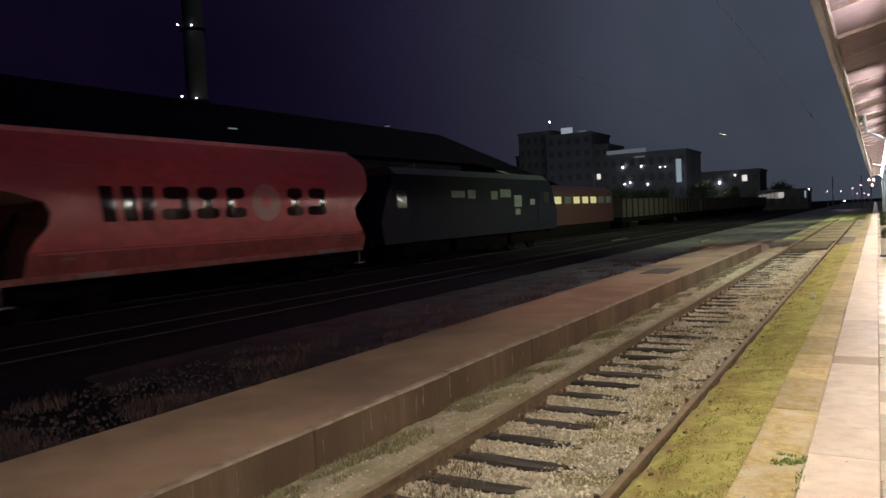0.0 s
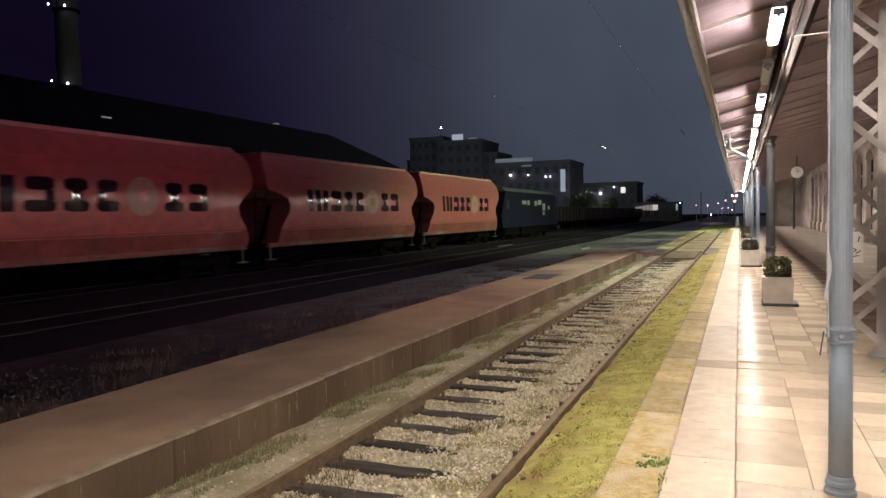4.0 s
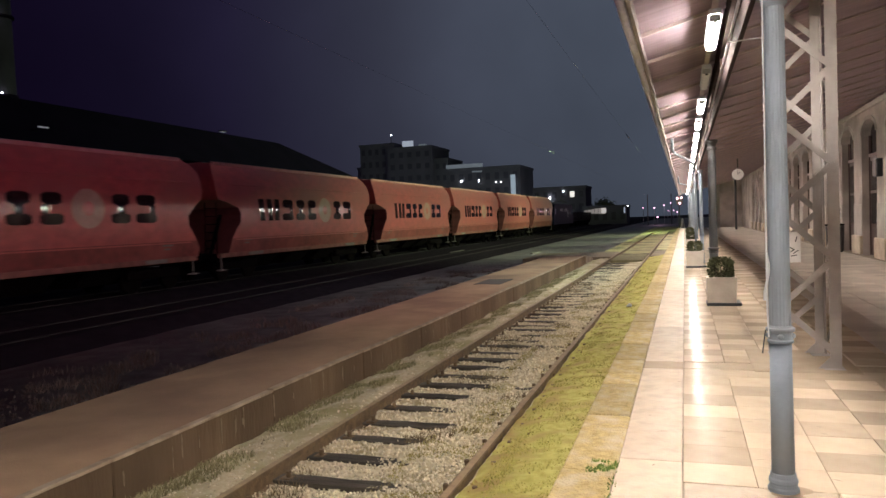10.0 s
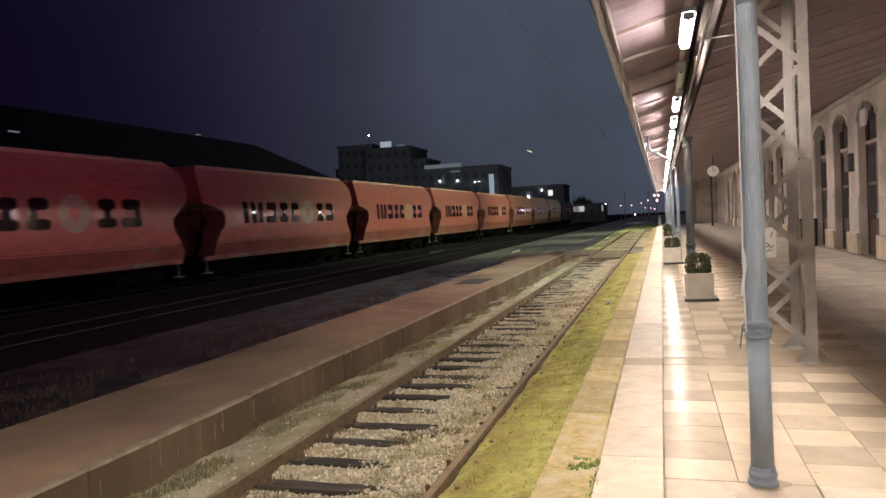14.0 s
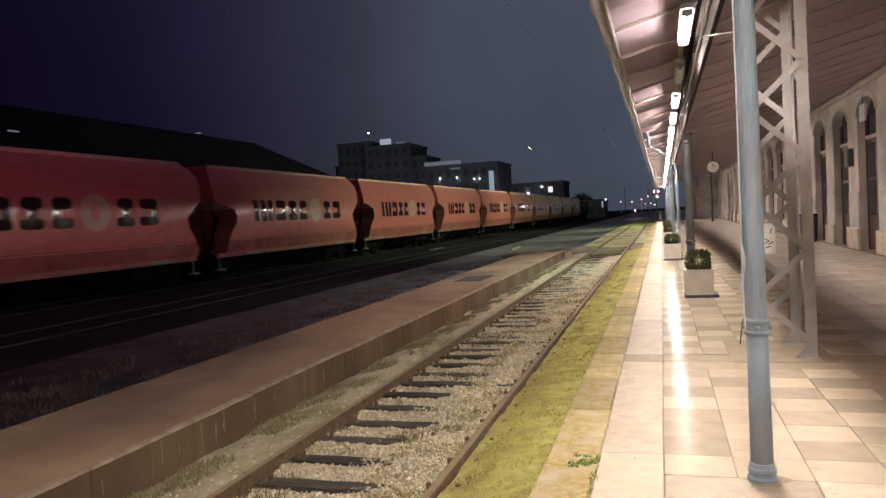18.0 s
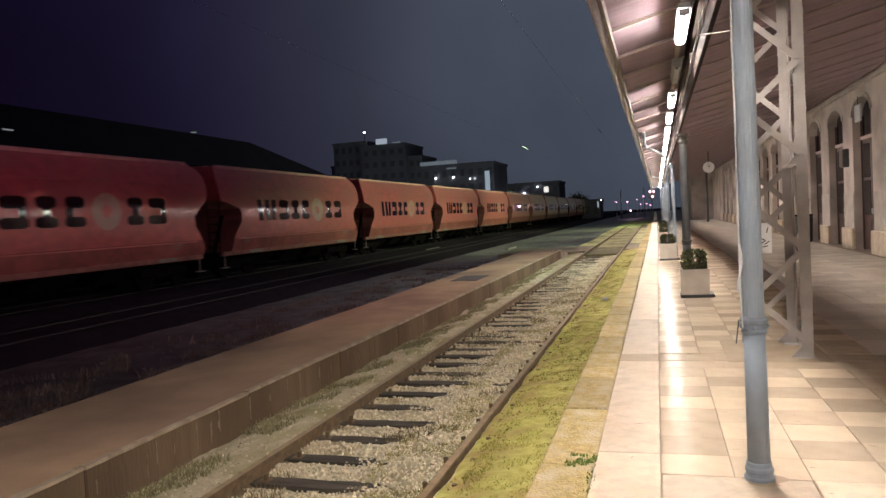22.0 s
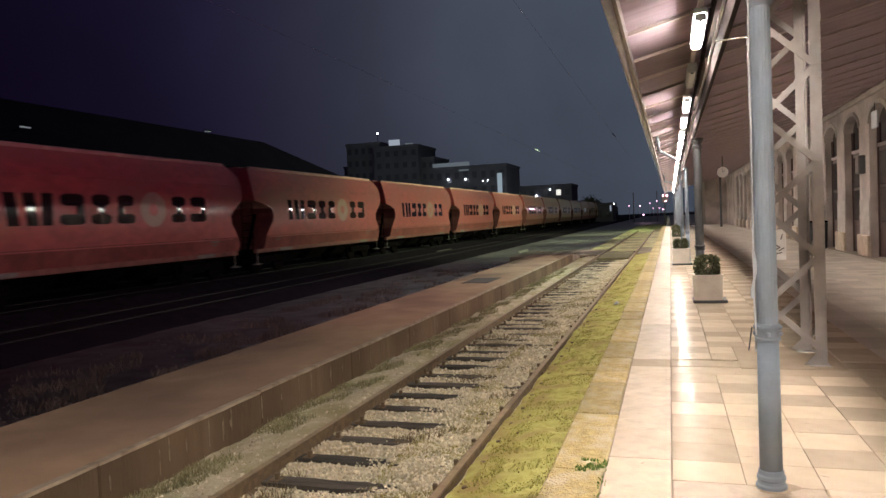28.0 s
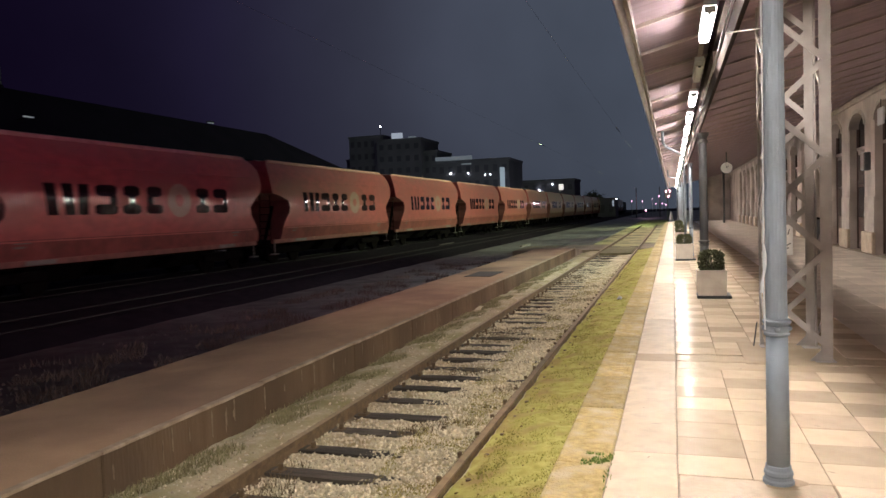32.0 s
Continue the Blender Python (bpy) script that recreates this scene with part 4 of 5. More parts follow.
def decal(bm, y0, y1, z0, z1, lean=0.0, n=7, round_=0.0):
    """A painted patch that follows the bulge of the wagon's side."""
    rows = []
    for i in range(n + 1):
        f = i / n
        z = z0 + (z1 - z0) * f
        cut = round_ * (1 - min(1, min(f, 1 - f) * 5)) ** 2
        o = lean * f
        x = wagon_w(z) + 0.006
        rows.append((bm.verts.new((x, y0 + o + cut, z)), bm.verts.new((x, y1 + o - cut, z))))
    for a, b in zip(rows, rows[1:]):
        bm.faces.new((a[0], a[1], b[1], b[0]))
    return bm


def hopper_wagon():
    e = empty("hopper_wagon", pose(-16, 0, -0.08), "red grain hopper wagon with dark blocks of lettering", "wagon", "wagons of the passing train")
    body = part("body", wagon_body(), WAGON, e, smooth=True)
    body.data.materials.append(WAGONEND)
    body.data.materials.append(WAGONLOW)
    # low end faces take the red with the shade painted in
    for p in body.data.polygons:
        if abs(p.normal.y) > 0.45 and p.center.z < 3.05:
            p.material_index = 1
        elif p.center.z < 1.62:
            p.material_index = 2
    for s in (-1, 1):
        part("sill", boxm(min(s * 1.22, s * 1.36), max(s * 1.22, s * 1.36), -6.45, 6.45, 0.90, 1.06, 0.01), SILL, e, "dull dusty side sill")
        part("roof_rail", boxm(min(s * 1.08, s * 1.19), max(s * 1.08, s * 1.19), -6.4, 6.0, 4.34, 4.47, 0.02), WAGONTOP, e, "rail along the roof edge, its rim light painted paler")
        for y in (-4.6, 3.9):
            part("maker_plate", boxm(min(s * 1.36, s * 1.375), max(s * 1.36, s * 1.375), y, y + 1.0, 0.92, 1.04, 0.004), STEP, e)
    for s in (-1, 1):
        for z in (1.55, 3.62):
            w = wagon_w(z)
            part("side_rib", boxm(min(s * (w - 0.02), s * (w + 0.018)), max(s * (w - 0.02), s * (w + 0.018)), -5.6, 6.0, z - 0.02, z + 0.02, 0.008), WAGON, e)
    part("hatch_ridge", boxm(-0.42, 0.42, -6.0, 5.0, 4.42, 4.52, 0.04), WAGON, e)
    part("walkway", boxm(0.5, 0.85, -5.1, 5.1, 4.40, 4.43), WAGONDARK, e)
    part("underframe", boxm(-1.1, 1.1, -6.5, 6.5, 0.82, 1.05), WAGONDARK, e)
    for y in (-2.7, 0.0, 2.7):
        bm = bmesh.new()
        prism(bm, [(-1.2, 1.0), (1.2, 1.0), (0.45, 0.35), (-0.45, 0.35)], "y", y - 0.85, y + 0.85)
        part("discharge_hopper", bm, WAGONDARK, e)
    for s in (-1, 1):
        for x in (-0.75, 0.75):
            bm = tube(bmesh.new(), (x, s * 6.45, 1.0), (x, s * 6.98, 1.0), 0.09, n=12)
            tube(bm, (x, s * 6.96, 1.0), (x, s * 7.06, 1.0), 0.22, n=16)
            part("buffer", bm, WAGONDARK, e)
        part("coupling", bar(bmesh.new(), (0, s * 6.4, 0.95), (0, s * 7.1, 0.9), 0.08, 0.12), WAGONDARK, e)
        bm = bmesh.new()
        for x in (-0.25, 0.25):
            tube(bm, (x + 0.9, s * 6.35, 1.0), (x + 0.9, s * 6.25, 3.7), 0.022, n=6)
        for z in range(8):
            tube(bm, (0.65, s * 6.34, 1.25 + 0.3 * z), (1.15, s * 6.34, 1.25 + 0.3 * z), 0.016, n=6)
        part("end_ladder", bm, WAGONDARK, e)
        for x in (-0.9, 0.9):
            part("end_strut", bar(bmesh.new(), (x, s * 6.42, 1.0), (x, s * 5.7, 2.5), 0.12, 0.1), WAGONDARK, e)
        part("step", boxm(1.18, 1.4, s * 6.3 - 0.18, s * 6.3 + 0.18, 0.42, 0.46), STEP, e)
        part("step_hanger", boxm(1.36, 1.39, s * 6.3 - 0.15, s * 6.3 - 0.11, 0.44, 0.92), STEP, e)
        bogie = part("bogie", boxm(-1.0, 1.0, s * 4.75 - 1.25, s * 4.75 + 1.25, 0.42, 0.72, 0.04), WAGONDARK, e)
        for y in (-0.9, 0.9):
            bm = bmesh.new()
            for x in (-0.75, 0.75):
                tube(bm, (x - 0.065, s * 4.75 + y, 0.46), (x + 0.065, s * 4.75 + y, 0.46), 0.46, n=24)
            tube(bm, (-0.75, s * 4.75 + y, 0.46), (0.75, s * 4.75 + y, 0.46), 0.08, n=10)
            part("wheelset", bm, WAGONDARK, bogie)
    # the lettering as plain blocks, one mark for each sign
    z0, z1 = 2.24, 3.12
    for y0, n in ((-4.10, 0.52), (-3.50, 0.52)):
        part("mark", decal(bmesh.new(), y0 + 0.14, y0 + n, z0, z1, -0.1), DECAL, e)
    part("mark", decal(bmesh.new(), -2.90, -2.52, z0, z1, 0.04), DECAL, e)
    for k, (y0, y1) in enumerate(((-2.28, -1.36), (-1.15, -0.36), (-0.12, 0.66), (2.38, 3.16), (3.38, 4.30))):
        bm = decal(bmesh.new(), y0, y1, z0, z0 + 0.30, 0, 5, 0.14)
        decal(bm, y0 + 0.05, y1 - 0.03, z1 - 0.34, z1, 0, 5, 0.16)
        a, b = (y1 - 0.32, y1 - 0.04) if k in (0, 4) else (y0 + 0.04, y0 + 0.32) if k == 2 else (y0 + 0.25, y1 - 0.22)
        decal(bm, a, b, z0 + 0.28, z1 - 0.32, 0, 3)
        part("mark", bm, DECAL, e)
    bm = bmesh.new()
    vs = []
    for r in (0.22, 0.60):
        ring = []
        for i in range(36):
            a = 2 * math.pi * i / 36
            z = 2.68 + r * math.sin(a) * 0.95
            ring.append(bm.verts.new((wagon_w(z) + 0.007, 1.52 + r * math.cos(a), z)))
        vs.append(ring)
    for i in range(36):
        bm.faces.new((vs[0][i], vs[0][(i + 1) % 36], vs[1][(i + 1) % 36], vs[1][i]))
    part("disc", bm, DISC, e, "pale ring painted on the wagon side")
    for y0, n, z in ((-5.0, 0.5, 1.5), (-5.0, 0.35, 1.38), (4.6, 0.5, 1.45), (4.7, 0.3, 1.33)):
        part("small_mark", decal(bmesh.new(), y0, y0 + n, z, z + 0.06, 0, 1), STEP, e)
    return e


def locomotive():
    e = empty("locomotive", pose(-16, 0, -0.08), "dark blue electric locomotive with pale graphics", "locomotive", "")
    n = 8.6
    pts = [(-n, 1.0), (n, 1.0), (n + 0.15, 1.9), (n - 0.45, 3.2), (n - 0.9, 3.75), (-n + 0.9, 3.75), (-n + 0.45, 3.2), (-n - 0.15, 1.9)]
    part("body", prism(bmesh.new(), pts, "x", -1.48, 1.48), LOCO, e)
    part("roof", prism(bmesh.new(), [(-1.4, 3.75), (1.4, 3.75), (1.1, 4.05), (-1.1, 4.05)], "y", -n + 1, n - 1), DARKIRON, e)
    for y0, y1, z0, z1 in ((-3.4, -2.2, 2.8, 3.1), (-1.9, -1.2, 2.75, 3.15), (0.4, 1.1, 2.7, 3.1), (1.4, 2.6, 2.8, 3.2), (3.0, 3.9, 2.3, 2.9), (3.1, 3.7, 1.9, 2.2), (5.0, 5.6, 2.4, 2.7)):
        part("mark", boxm(1.48, 1.487, y0, y1, z0, z1), mat("faded_pale_paint", (0.24, 0.25, 0.23), 0.4, var=(0.14, 0.16, 0.16), scale=3), e)
    for s in (-1, 1):
        part("side_window", boxm(1.48, 1.49, s * 7.3 - 0.35, s * 7.3 + 0.35, 2.4, 3.1), GLASS, e)
        part("cab_door", boxm(1.48, 1.492, s * 6.3 - 0.3, s * 6.3 + 0.3, 1.1, 3.1, 0.004), LOCO, e)
        bogie = part("bogie", boxm(-1.15, 1.15, s * 5 - 1.9, s * 5 + 1.9, 0.4, 0.95, 0.05), WAGONDARK, e)
        for y in (-1.3, 1.3):
            bm = bmesh.new()
            for x in (-0.75, 0.75):
                tube(bm, (x - 0.065, s * 5 + y, 0.62), (x + 0.065, s * 5 + y, 0.62), 0.62, n=24)
            tube(bm, (-0.75, s * 5 + y, 0.62), (0.75, s * 5 + y, 0.62), 0.1, n=10)
            part("wheelset", bm, WAGONDARK, bogie)
        bm = bmesh.new()
        for x in (-0.87, 0.87):
            tube(bm, (x, s * n, 1.04), (x, s * (n + 0.55), 1.04), 0.2, n=14)
        part("buffer", bm, WAGONDARK, e)
    part("tank", boxm(-1.2, 1.2, -2.6, 2.6, 0.35, 1.0, 0.08), WAGONDARK, e)
    for s in (-1, 1):
        bm = bmesh.new()
        bar(bm, (-0.6, s * 5, 4.05), (0, s * 4.0, 4.35), 0.06, 0.06)
        bar(bm, (0.6, s * 5, 4.05), (0, s * 4.0, 4.35), 0.06, 0.06)
        bar(bm, (-0.7, s * 5.6, 4.38), (0.7, s * 5.6, 4.38), 0.08, 0.05)
        part("pantograph", bm, DARKIRON, e)
    return e


TRAIN = [(0, 7.78), (6, 50.58), (13, 100.83), (19, 144.63), (23, 173.73), (28, 210.53), (32, 240.13)]
first = hopper_wagon()
MOVERS = [(first, HALF)]
for k in range(1, 19):
    MOVERS.append((copy_thing(first, pose(-16, HALF - 2 * HALF * k, -0.08)), HALF - 2 * HALF * k))
loco = locomotive()
MOVERS.append((loco, 2 * HALF + 9.15))


# ---------------------------------------------------------------- beyond the tracks
def hall():
    e = empty("goods_hall", pose(-26, 0, -0.34), "long black goods hall with a hipped roof", "building")
    bm = bmesh.new()
    prof = [(0, 6.2), (-1, 6.2), (-9.5, 8.6), (-18, 6.2), (-19, 6.2)]
    part("wall", boxm(-18.5, -0.6, -70, 50, 0, 6.2), HALLROOF, e)
    # hip roof, ridge along the tracks
    v = [bm.verts.new(p) for p in ((0.4, -70, 6.3), (-19.4, -70, 6.3), (-19.4, 68, 4.9), (0.4, 68, 4.9), (-3.0, -70, 8.98), (-16, -70, 8.98), (-16, 51, 8.98), (-3.0, 51, 8.98), (0.4, 51, 6.3), (-19.4, 51, 6.3))]
    for f in ((0, 4, 7, 8), (8, 7, 3), (4, 5, 6, 7), (7, 6, 2, 3), (6, 9, 2), (1, 9, 6, 5), (0, 1, 5, 4), (0, 8, 9, 1), (8, 3, 2, 9)):
        bm.faces.new([v[i] for i in f])
    bmesh.ops.recalc_face_normals(bm, faces=bm.faces[:])
    part("roof", bm, HALLROOF, e)
    for y in range(-60, 50, 10):
        part("doorway", boxm(-0.62, -0.55, y, y + 4, 0, 4.2), DARK, e)
    for y in (54, 66):
        part("roof_post", boxm(-0.6, -0.2, y, y + 0.4, 0, 4.6), HALLROOF, e)
        part("roof_post", boxm(-18.6, -18.2, y, y + 0.4, 0, 4.6), HALLROOF, e)
    return e


hall()


def spot(name, x, y, z, r, colour, strength, label, parent=None):
    bm = bmesh.new()
    bmesh.ops.create_icosphere(bm, subdivisions=2, radius=r)
    key = "glow_%.2f_%.2f_%.2f_%d" % (*colour, strength)
    o = part(name, bm, mat(key, (0.8, 0.8, 0.8), 0.5, glow=colour, watts=strength), parent)
    o.location = (x, y, z)
    return o


WARM, COLD, RED, PINK = (1.0, 0.75, 0.45), (0.9, 0.95, 1.0), (1.0, 0.08, 0.12), (1.0, 0.45, 0.75)

tower = empty("chimney_tower", pose(-68.1, 60, -0.34), "tall slim grey tower with pairs of small lamps", "tower")
part("shaft", lathe(bmesh.new(), [(0, 1.5), (20, 1.25), (44, 1.05)], 20), mat("tower_concrete", (0.10, 0.088, 0.12), 0.95, spec=0.1, var=(0.08, 0.07, 0.095), scale=0.4), tower, smooth=True)
for z in (17.7, 26.2, 36):
    part("ledge", lathe(bmesh.new(), [(z - 0.3, 1.3), (z - 0.2, 1.45), (z, 1.45)], 20), HALLROOF, tower)
    for x, dz in ((-1.25, 0.55), (1.2, 0.05)):
        spot("lamp", x, -1.2, z + dz, 0.10, COLD, 10, "", tower)


hl = empty("hall_lamp", pose(-25.9, 25.9, 6.75), "small lamp on the eaves of the goods hall", "lamp")
part("bracket", boxm(-0.7, 0.0, -0.05, 0.05, -0.02, 0.04), HALLROOF, hl)
part("diffuser", boxm(-0.06, 0.06, -0.28, 0.28, 0.05, 0.11, 0.02), mat("hall_lamp_glow", (0.8, 0.8, 0.8), 0.5, glow=(0.8, 0.85, 1.0), watts=0.12), hl)
fl = empty("street_lamp", pose(-56.0, 82.0, -0.34), "tall street lamp far behind the goods hall", "street lamp")
part("mast", tube(bmesh.new(), (0, 0, 0), (0, 0, 15.2), 0.12, 0.06, 8), DARKIRON, fl)
part("head", boxm(-0.35, 0.35, -0.5, 0.5, 15.2, 15.36, 0.04), DARKIRON, fl)
part("diffuser", boxm(-0.25, 0.25, -0.4, 0.4, 15.13, 15.2, 0.02), mat("far_lamp_glow", (0.8, 0.8, 0.8), 0.5, glow=(0.7, 0.8, 1.0), watts=0.12), fl)


def block(name, x0, x1, y, depth, h, storeys, bays, lit, label, parapet=0.6, m=None):
    """A town building: walls, flat roof with parapet, and its windows one by one, some lit."""
    rnd = random.Random(int(abs(x0) * 10))
    e = empty(name, pose(x0, y, -0.34), label, "building", "buildings of the town")
    w = x1 - x0
    part("wall", boxm(0, w, 0, depth, 0, h), m or DARK, e)
    part("roof", boxm(-0.2, w + 0.2, -0.2, depth + 0.2, h, h + parapet), TOWNROOF, e)
    for i in range(storeys):
        for j in range(bays):
            bw, bh = w / bays, h / storeys
            mt = LITWIN if (i, j) in lit else WINDARK
            part("window", boxm(bw * (j + 0.25), bw * (j + 0.75), -0.06, 0.0, bh * (i + 0.3), bh * (i + 0.75)), mt, e)
    return e


LITWIN = mat("lit_window", (0.8, 0.8, 0.8), 0.4, glow=(1.0, 0.95, 0.85), watts=0.8)
WINDARK = mat("dark_window", (0.10, 0.10, 0.13), 0.4)
SIGN = mat("lit_roof_sign", (0.8, 0.8, 0.8), 0.5, glow=(0.75, 0.85, 1.0), watts=0.32)
FAINT = mat("faint_lit_band", (0.5, 0.5, 0.5), 0.5, glow=(0.5, 0.6, 0.7), watts=0.14)
GREY_F = mat("grey_facade", (0.20, 0.20, 0.23), 0.85, var=(0.16, 0.16, 0.19), scale=0.3)

b = block("apartment_block", -78, -68.5, 172, 14, 22.3, 7, 5, set(), "dim multi-storey apartment block at night")
b = block("apartment_block", -68.5, -57, 168, 14, 20.6, 7, 5, set(), "dark multi-storey block with a lit rooftop sign")
part("roof_sign", boxm(4.0, 6.9, -0.3, 0.1, 21.2, 22.6, 0.1), SIGN, b, "glowing rooftop sign")
part("roof_sign_post", boxm(4.6, 4.8, 0.0, 0.2, 20.6, 21.3), DARK, b)
part("roof_strip", boxm(8.4, 10.4, -0.3, 0.0, 21.2, 21.5), FAINT, b)
part("aerial", tube(bmesh.new(), (0.6, 1, 21), (0.6, 1, 24.5), 0.08, n=6), DARK, b)
spot("aerial_lamp", 0.6, 1, 24.6, 0.22, COLD, 10, "", b)
b = block("office_block", -57, -53.5, 170, 12, 17.4, 6, 2, {(3, 0)}, "narrow grey office block", m=GREY_F)
b = block("office_block", -53.5, -35.5, 170, 16, 14.6, 4, 8, set(), "wide dark office block with lit upper bands", m=GREY_F)
part("roof_band", boxm(-0.3, 9.0, -0.6, -0.2, 15.2, 16.1), FAINT, b, "faintly lit rooftop band")
part("roof_band_post", boxm(4.2, 4.5, -0.5, -0.1, 15.0, 15.3), DARK, b)
part("roof_band", boxm(6.3, 8.7, -0.5, -0.1, 14.0, 14.3), FAINT, b)
part("lit_column", boxm(15.8, 16.9, -0.4, 0.0, 7.6, 12.9), mat("lit_column", (0.6, 0.65, 0.7), 0.5, glow=(0.6, 0.75, 0.85), watts=0.30), b, "tall pale lit strip on the facade")
for x, z, r in ((3.5, 12.0, 0.26), (7.9, 11.9, 0.2), (12.2, 11.3, 0.14), (13.4, 11.3, 0.12), (3.8, 7.9, 0.2), (9.2, 7.6, 0.18), (5.0, 8.2, 0.14)):
    spot("wall_lamp", x, -0.4, z, r * 0.75, COLD, 12, "", b)
b = block("low_building", -35.5, -22, 185, 12, 9.5, 3, 6, {(2, 4)}, "low dark town building")
spot("wall_lamp", 4.5, -0.5, 7.3, 0.22, COLD, 14, "", b)
spot("wall_lamp", 8.0, -0.5, 8.8, 0.2, COLD, 5, "", b)
b = block("low_building", -21, -11, 172, 9, 4.0, 1, 5, set(), "low dim building with glowing patches for its lit wall")
# tapering boxes glow in place of lamplight falling on this wall
for k in range(6):
    part("lit_window", boxm(0.3 + 0.8 * k, 1.0 + 0.8 * k, -0.1, 0.0, 2.9 - 0.05 * k, 3.6 + 0.12 * k), mat("glowing_wall_step", (0.6, 0.6, 0.6), 0.5, glow=(1.0, 0.88, 0.8), watts=0.16), b)
# brightest end of the lit wall, also made to glow
part("lit_wall", boxm(4.2, 5.3, -0.14, 0.0, 2.8, 4.6), mat("glowing_end_wall", (0.6, 0.6, 0.6), 0.5, glow=(1.0, 0.92, 0.85), watts=0.42), b)
part("lit_strip", boxm(9.3, 9.6, -0.12, 0.0, 2.6, 4.0), SIGN, b)
for x0, x1, h in ((-115, -92, 15), (-92, -79, 19), (9, 30, 8)):
    block("town_house", x0, x1, 200, 12, h, max(2, int(h / 3)), 5, set(), "unlit dark town house far off")
for x, y, z, r, c, s in ((-10.5, 168, 3.9, 0.26, COLD, 8), (-4.1, 150, 3.0, 0.2, PINK, 6), (-3.5, 150, 1.2, 0.3, PINK, 6), (-6.2, 150, 3.1, 0.18, PINK, 5),
                         (-2.2, 150, 3.4, 0.18, PINK, 5), (-0.9, 150, 3.9, 0.2, PINK, 6), (0.3, 150, 2.1, 0.2, PINK, 6), (-0.4, 150, 2.4, 0.15, PINK, 5), (-1.5, 150, 2.4, 0.15, PINK, 4)):
    e = empty("yard_lamp", pose(x, y, -0.34), "small distant lamp on a thin post", "lamp", "distant yard lamps")
    part("post", tube(bmesh.new(), (0, 0, 0), (0, 0, z + 0.3), 0.05, n=6), DARK, e)
    spot("bulb", 0, -0.1, z + 0.34, r * 0.5, c, s, "", e)
sig = empty("track_signal", pose(1.0, 96, -0.34), "railway signal post with glowing red lamps", "signal")
part("post", tube(bmesh.new(), (0, 0, 0), (0, 0, 4.4), 0.07, n=8), DARKIRON, sig)
part("head", boxm(-0.35, 0.45, -0.1, 0.1, 3.2, 4.3, 0.05), DARKIRON, sig)
for x, z in ((-0.2, 4.05), (0.28, 4.05), (0.1, 3.4)):
    spot("signal_lamp", x, -0.14, z, 0.085, (1.0, 0.35, 0.45), 26, "", sig)
stub = empty("end_post", pose(1.42, 75.5, P), "short white post at the platform end", "post")
part("shaft", lathe(bmesh.new(), [(0, 0.22), (0.5, 0.16), (0.9, 0.1), (1.0, 0.05)], 12), PALE, stub)

# added lamps without bulbs that lift the facades in place of haze
for x, y, z in ((-74, 148, 8), (-60, 146, 9), (-44, 148, 8), (-29, 162, 6)):
    lamp("town_light", "POINT", 360, (0.85, 0.90, 1.0), pose(x, y, z), 0.3)


lamp("yard_light", "POINT", 160, (1.0, 0.66, 0.86), pose(-3.2, 149, 3.6), 0.2)


def flood(x, y, z, watts, aim=6, tint=(0.75, 1.0, 0.52), reach=-16, low=1.8, cone=105):
    """Unseen floodlight on a short pole, added above the canopy roof to brighten train and tracks."""
    e = empty("floodlight", pose(x, y, roof_z(x) + 0.14), "added unseen floodlight on a pole over the canopy roof", "floodlight", "canopy floodlights")
    part("pole", tube(bmesh.new(), (0, 0, 0), (0, 0, z), 0.05, n=10), IRON, e)
    part("case", boxm(-0.3, 0.1, -0.2, 0.2, z, z + 0.22, 0.03), DARKIRON, e)
    part("lens", boxm(-0.325, -0.30, -0.17, 0.17, z + 0.02, z + 0.2, 0.008), mat("fill_lens", (0.9, 0.6, 0.3), 0.3, glow=(1.0, 0.55, 0.18), watts=20), e)
    d = lamp("sodium_light", "SPOT", watts, tint, look((x - 0.36, y, roof_z(x) + 0.25 + z), (reach, y + aim, low)), 0.12)
    d.data.spot_size, d.data.spot_blend = radians(cone), 1.0


# added lights, tinted to redden the near wagons and turn far ones golden
flood(2.6, 12, 2.2, 1000, 8, (1.0, 0.44, 0.58))
flood(2.6, 24, 2.2, 2600, -1, (0.80, 1.0, 0.86), -1.2, 0, 96)
flood(2.6, 42, 2.2, 8500, 2)
flood(2.6, 57, 2.2, 10000, 4)
flood(2.6, 70, 2.2, 17000, 20, (0.78, 1.0, 0.50), cone=125)

# parked red coach and a row of low wagons on the siding behind
coach = empty("parked_coach", pose(-20.6, 46, -0.1), "dark red passenger coach with lit windows, parked", "coach")
part("body", prism(bmesh.new(), [(-1.4, 0.9), (1.4, 0.9), (1.42, 2.2), (1.35, 3.5), (0.8, 4.0), (-0.8, 4.0), (-1.35, 3.5), (-1.42, 2.2)], "y", 0, 19), mat("dark_red_coach_paint", (0.05, 0.012, 0.012), 0.5, var=(0.035, 0.010, 0.012), scale=2), coach)
part("underframe", boxm(-1.2, 1.2, 0.5, 18.5, 0.1, 0.9), WAGONDARK, coach)
COACHWIN = mat("lit_coach_window", (0.8, 0.7, 0.5), 0.4, glow=(1.0, 0.62, 0.4), watts=0.22)
for k in range(9):
    part("window", boxm(1.36, 1.44, 1.0 + 2.0 * k, 2.3 + 2.0 * k, 2.55, 3.1, 0.02), COACHWIN if k in (1, 2, 4, 5, 6) else WINDARK, coach)
flat = empty("low_wagon", pose(-20.6, 68, -0.1), "dark low open wagon parked on the siding", "wagon", "parked low wagons")
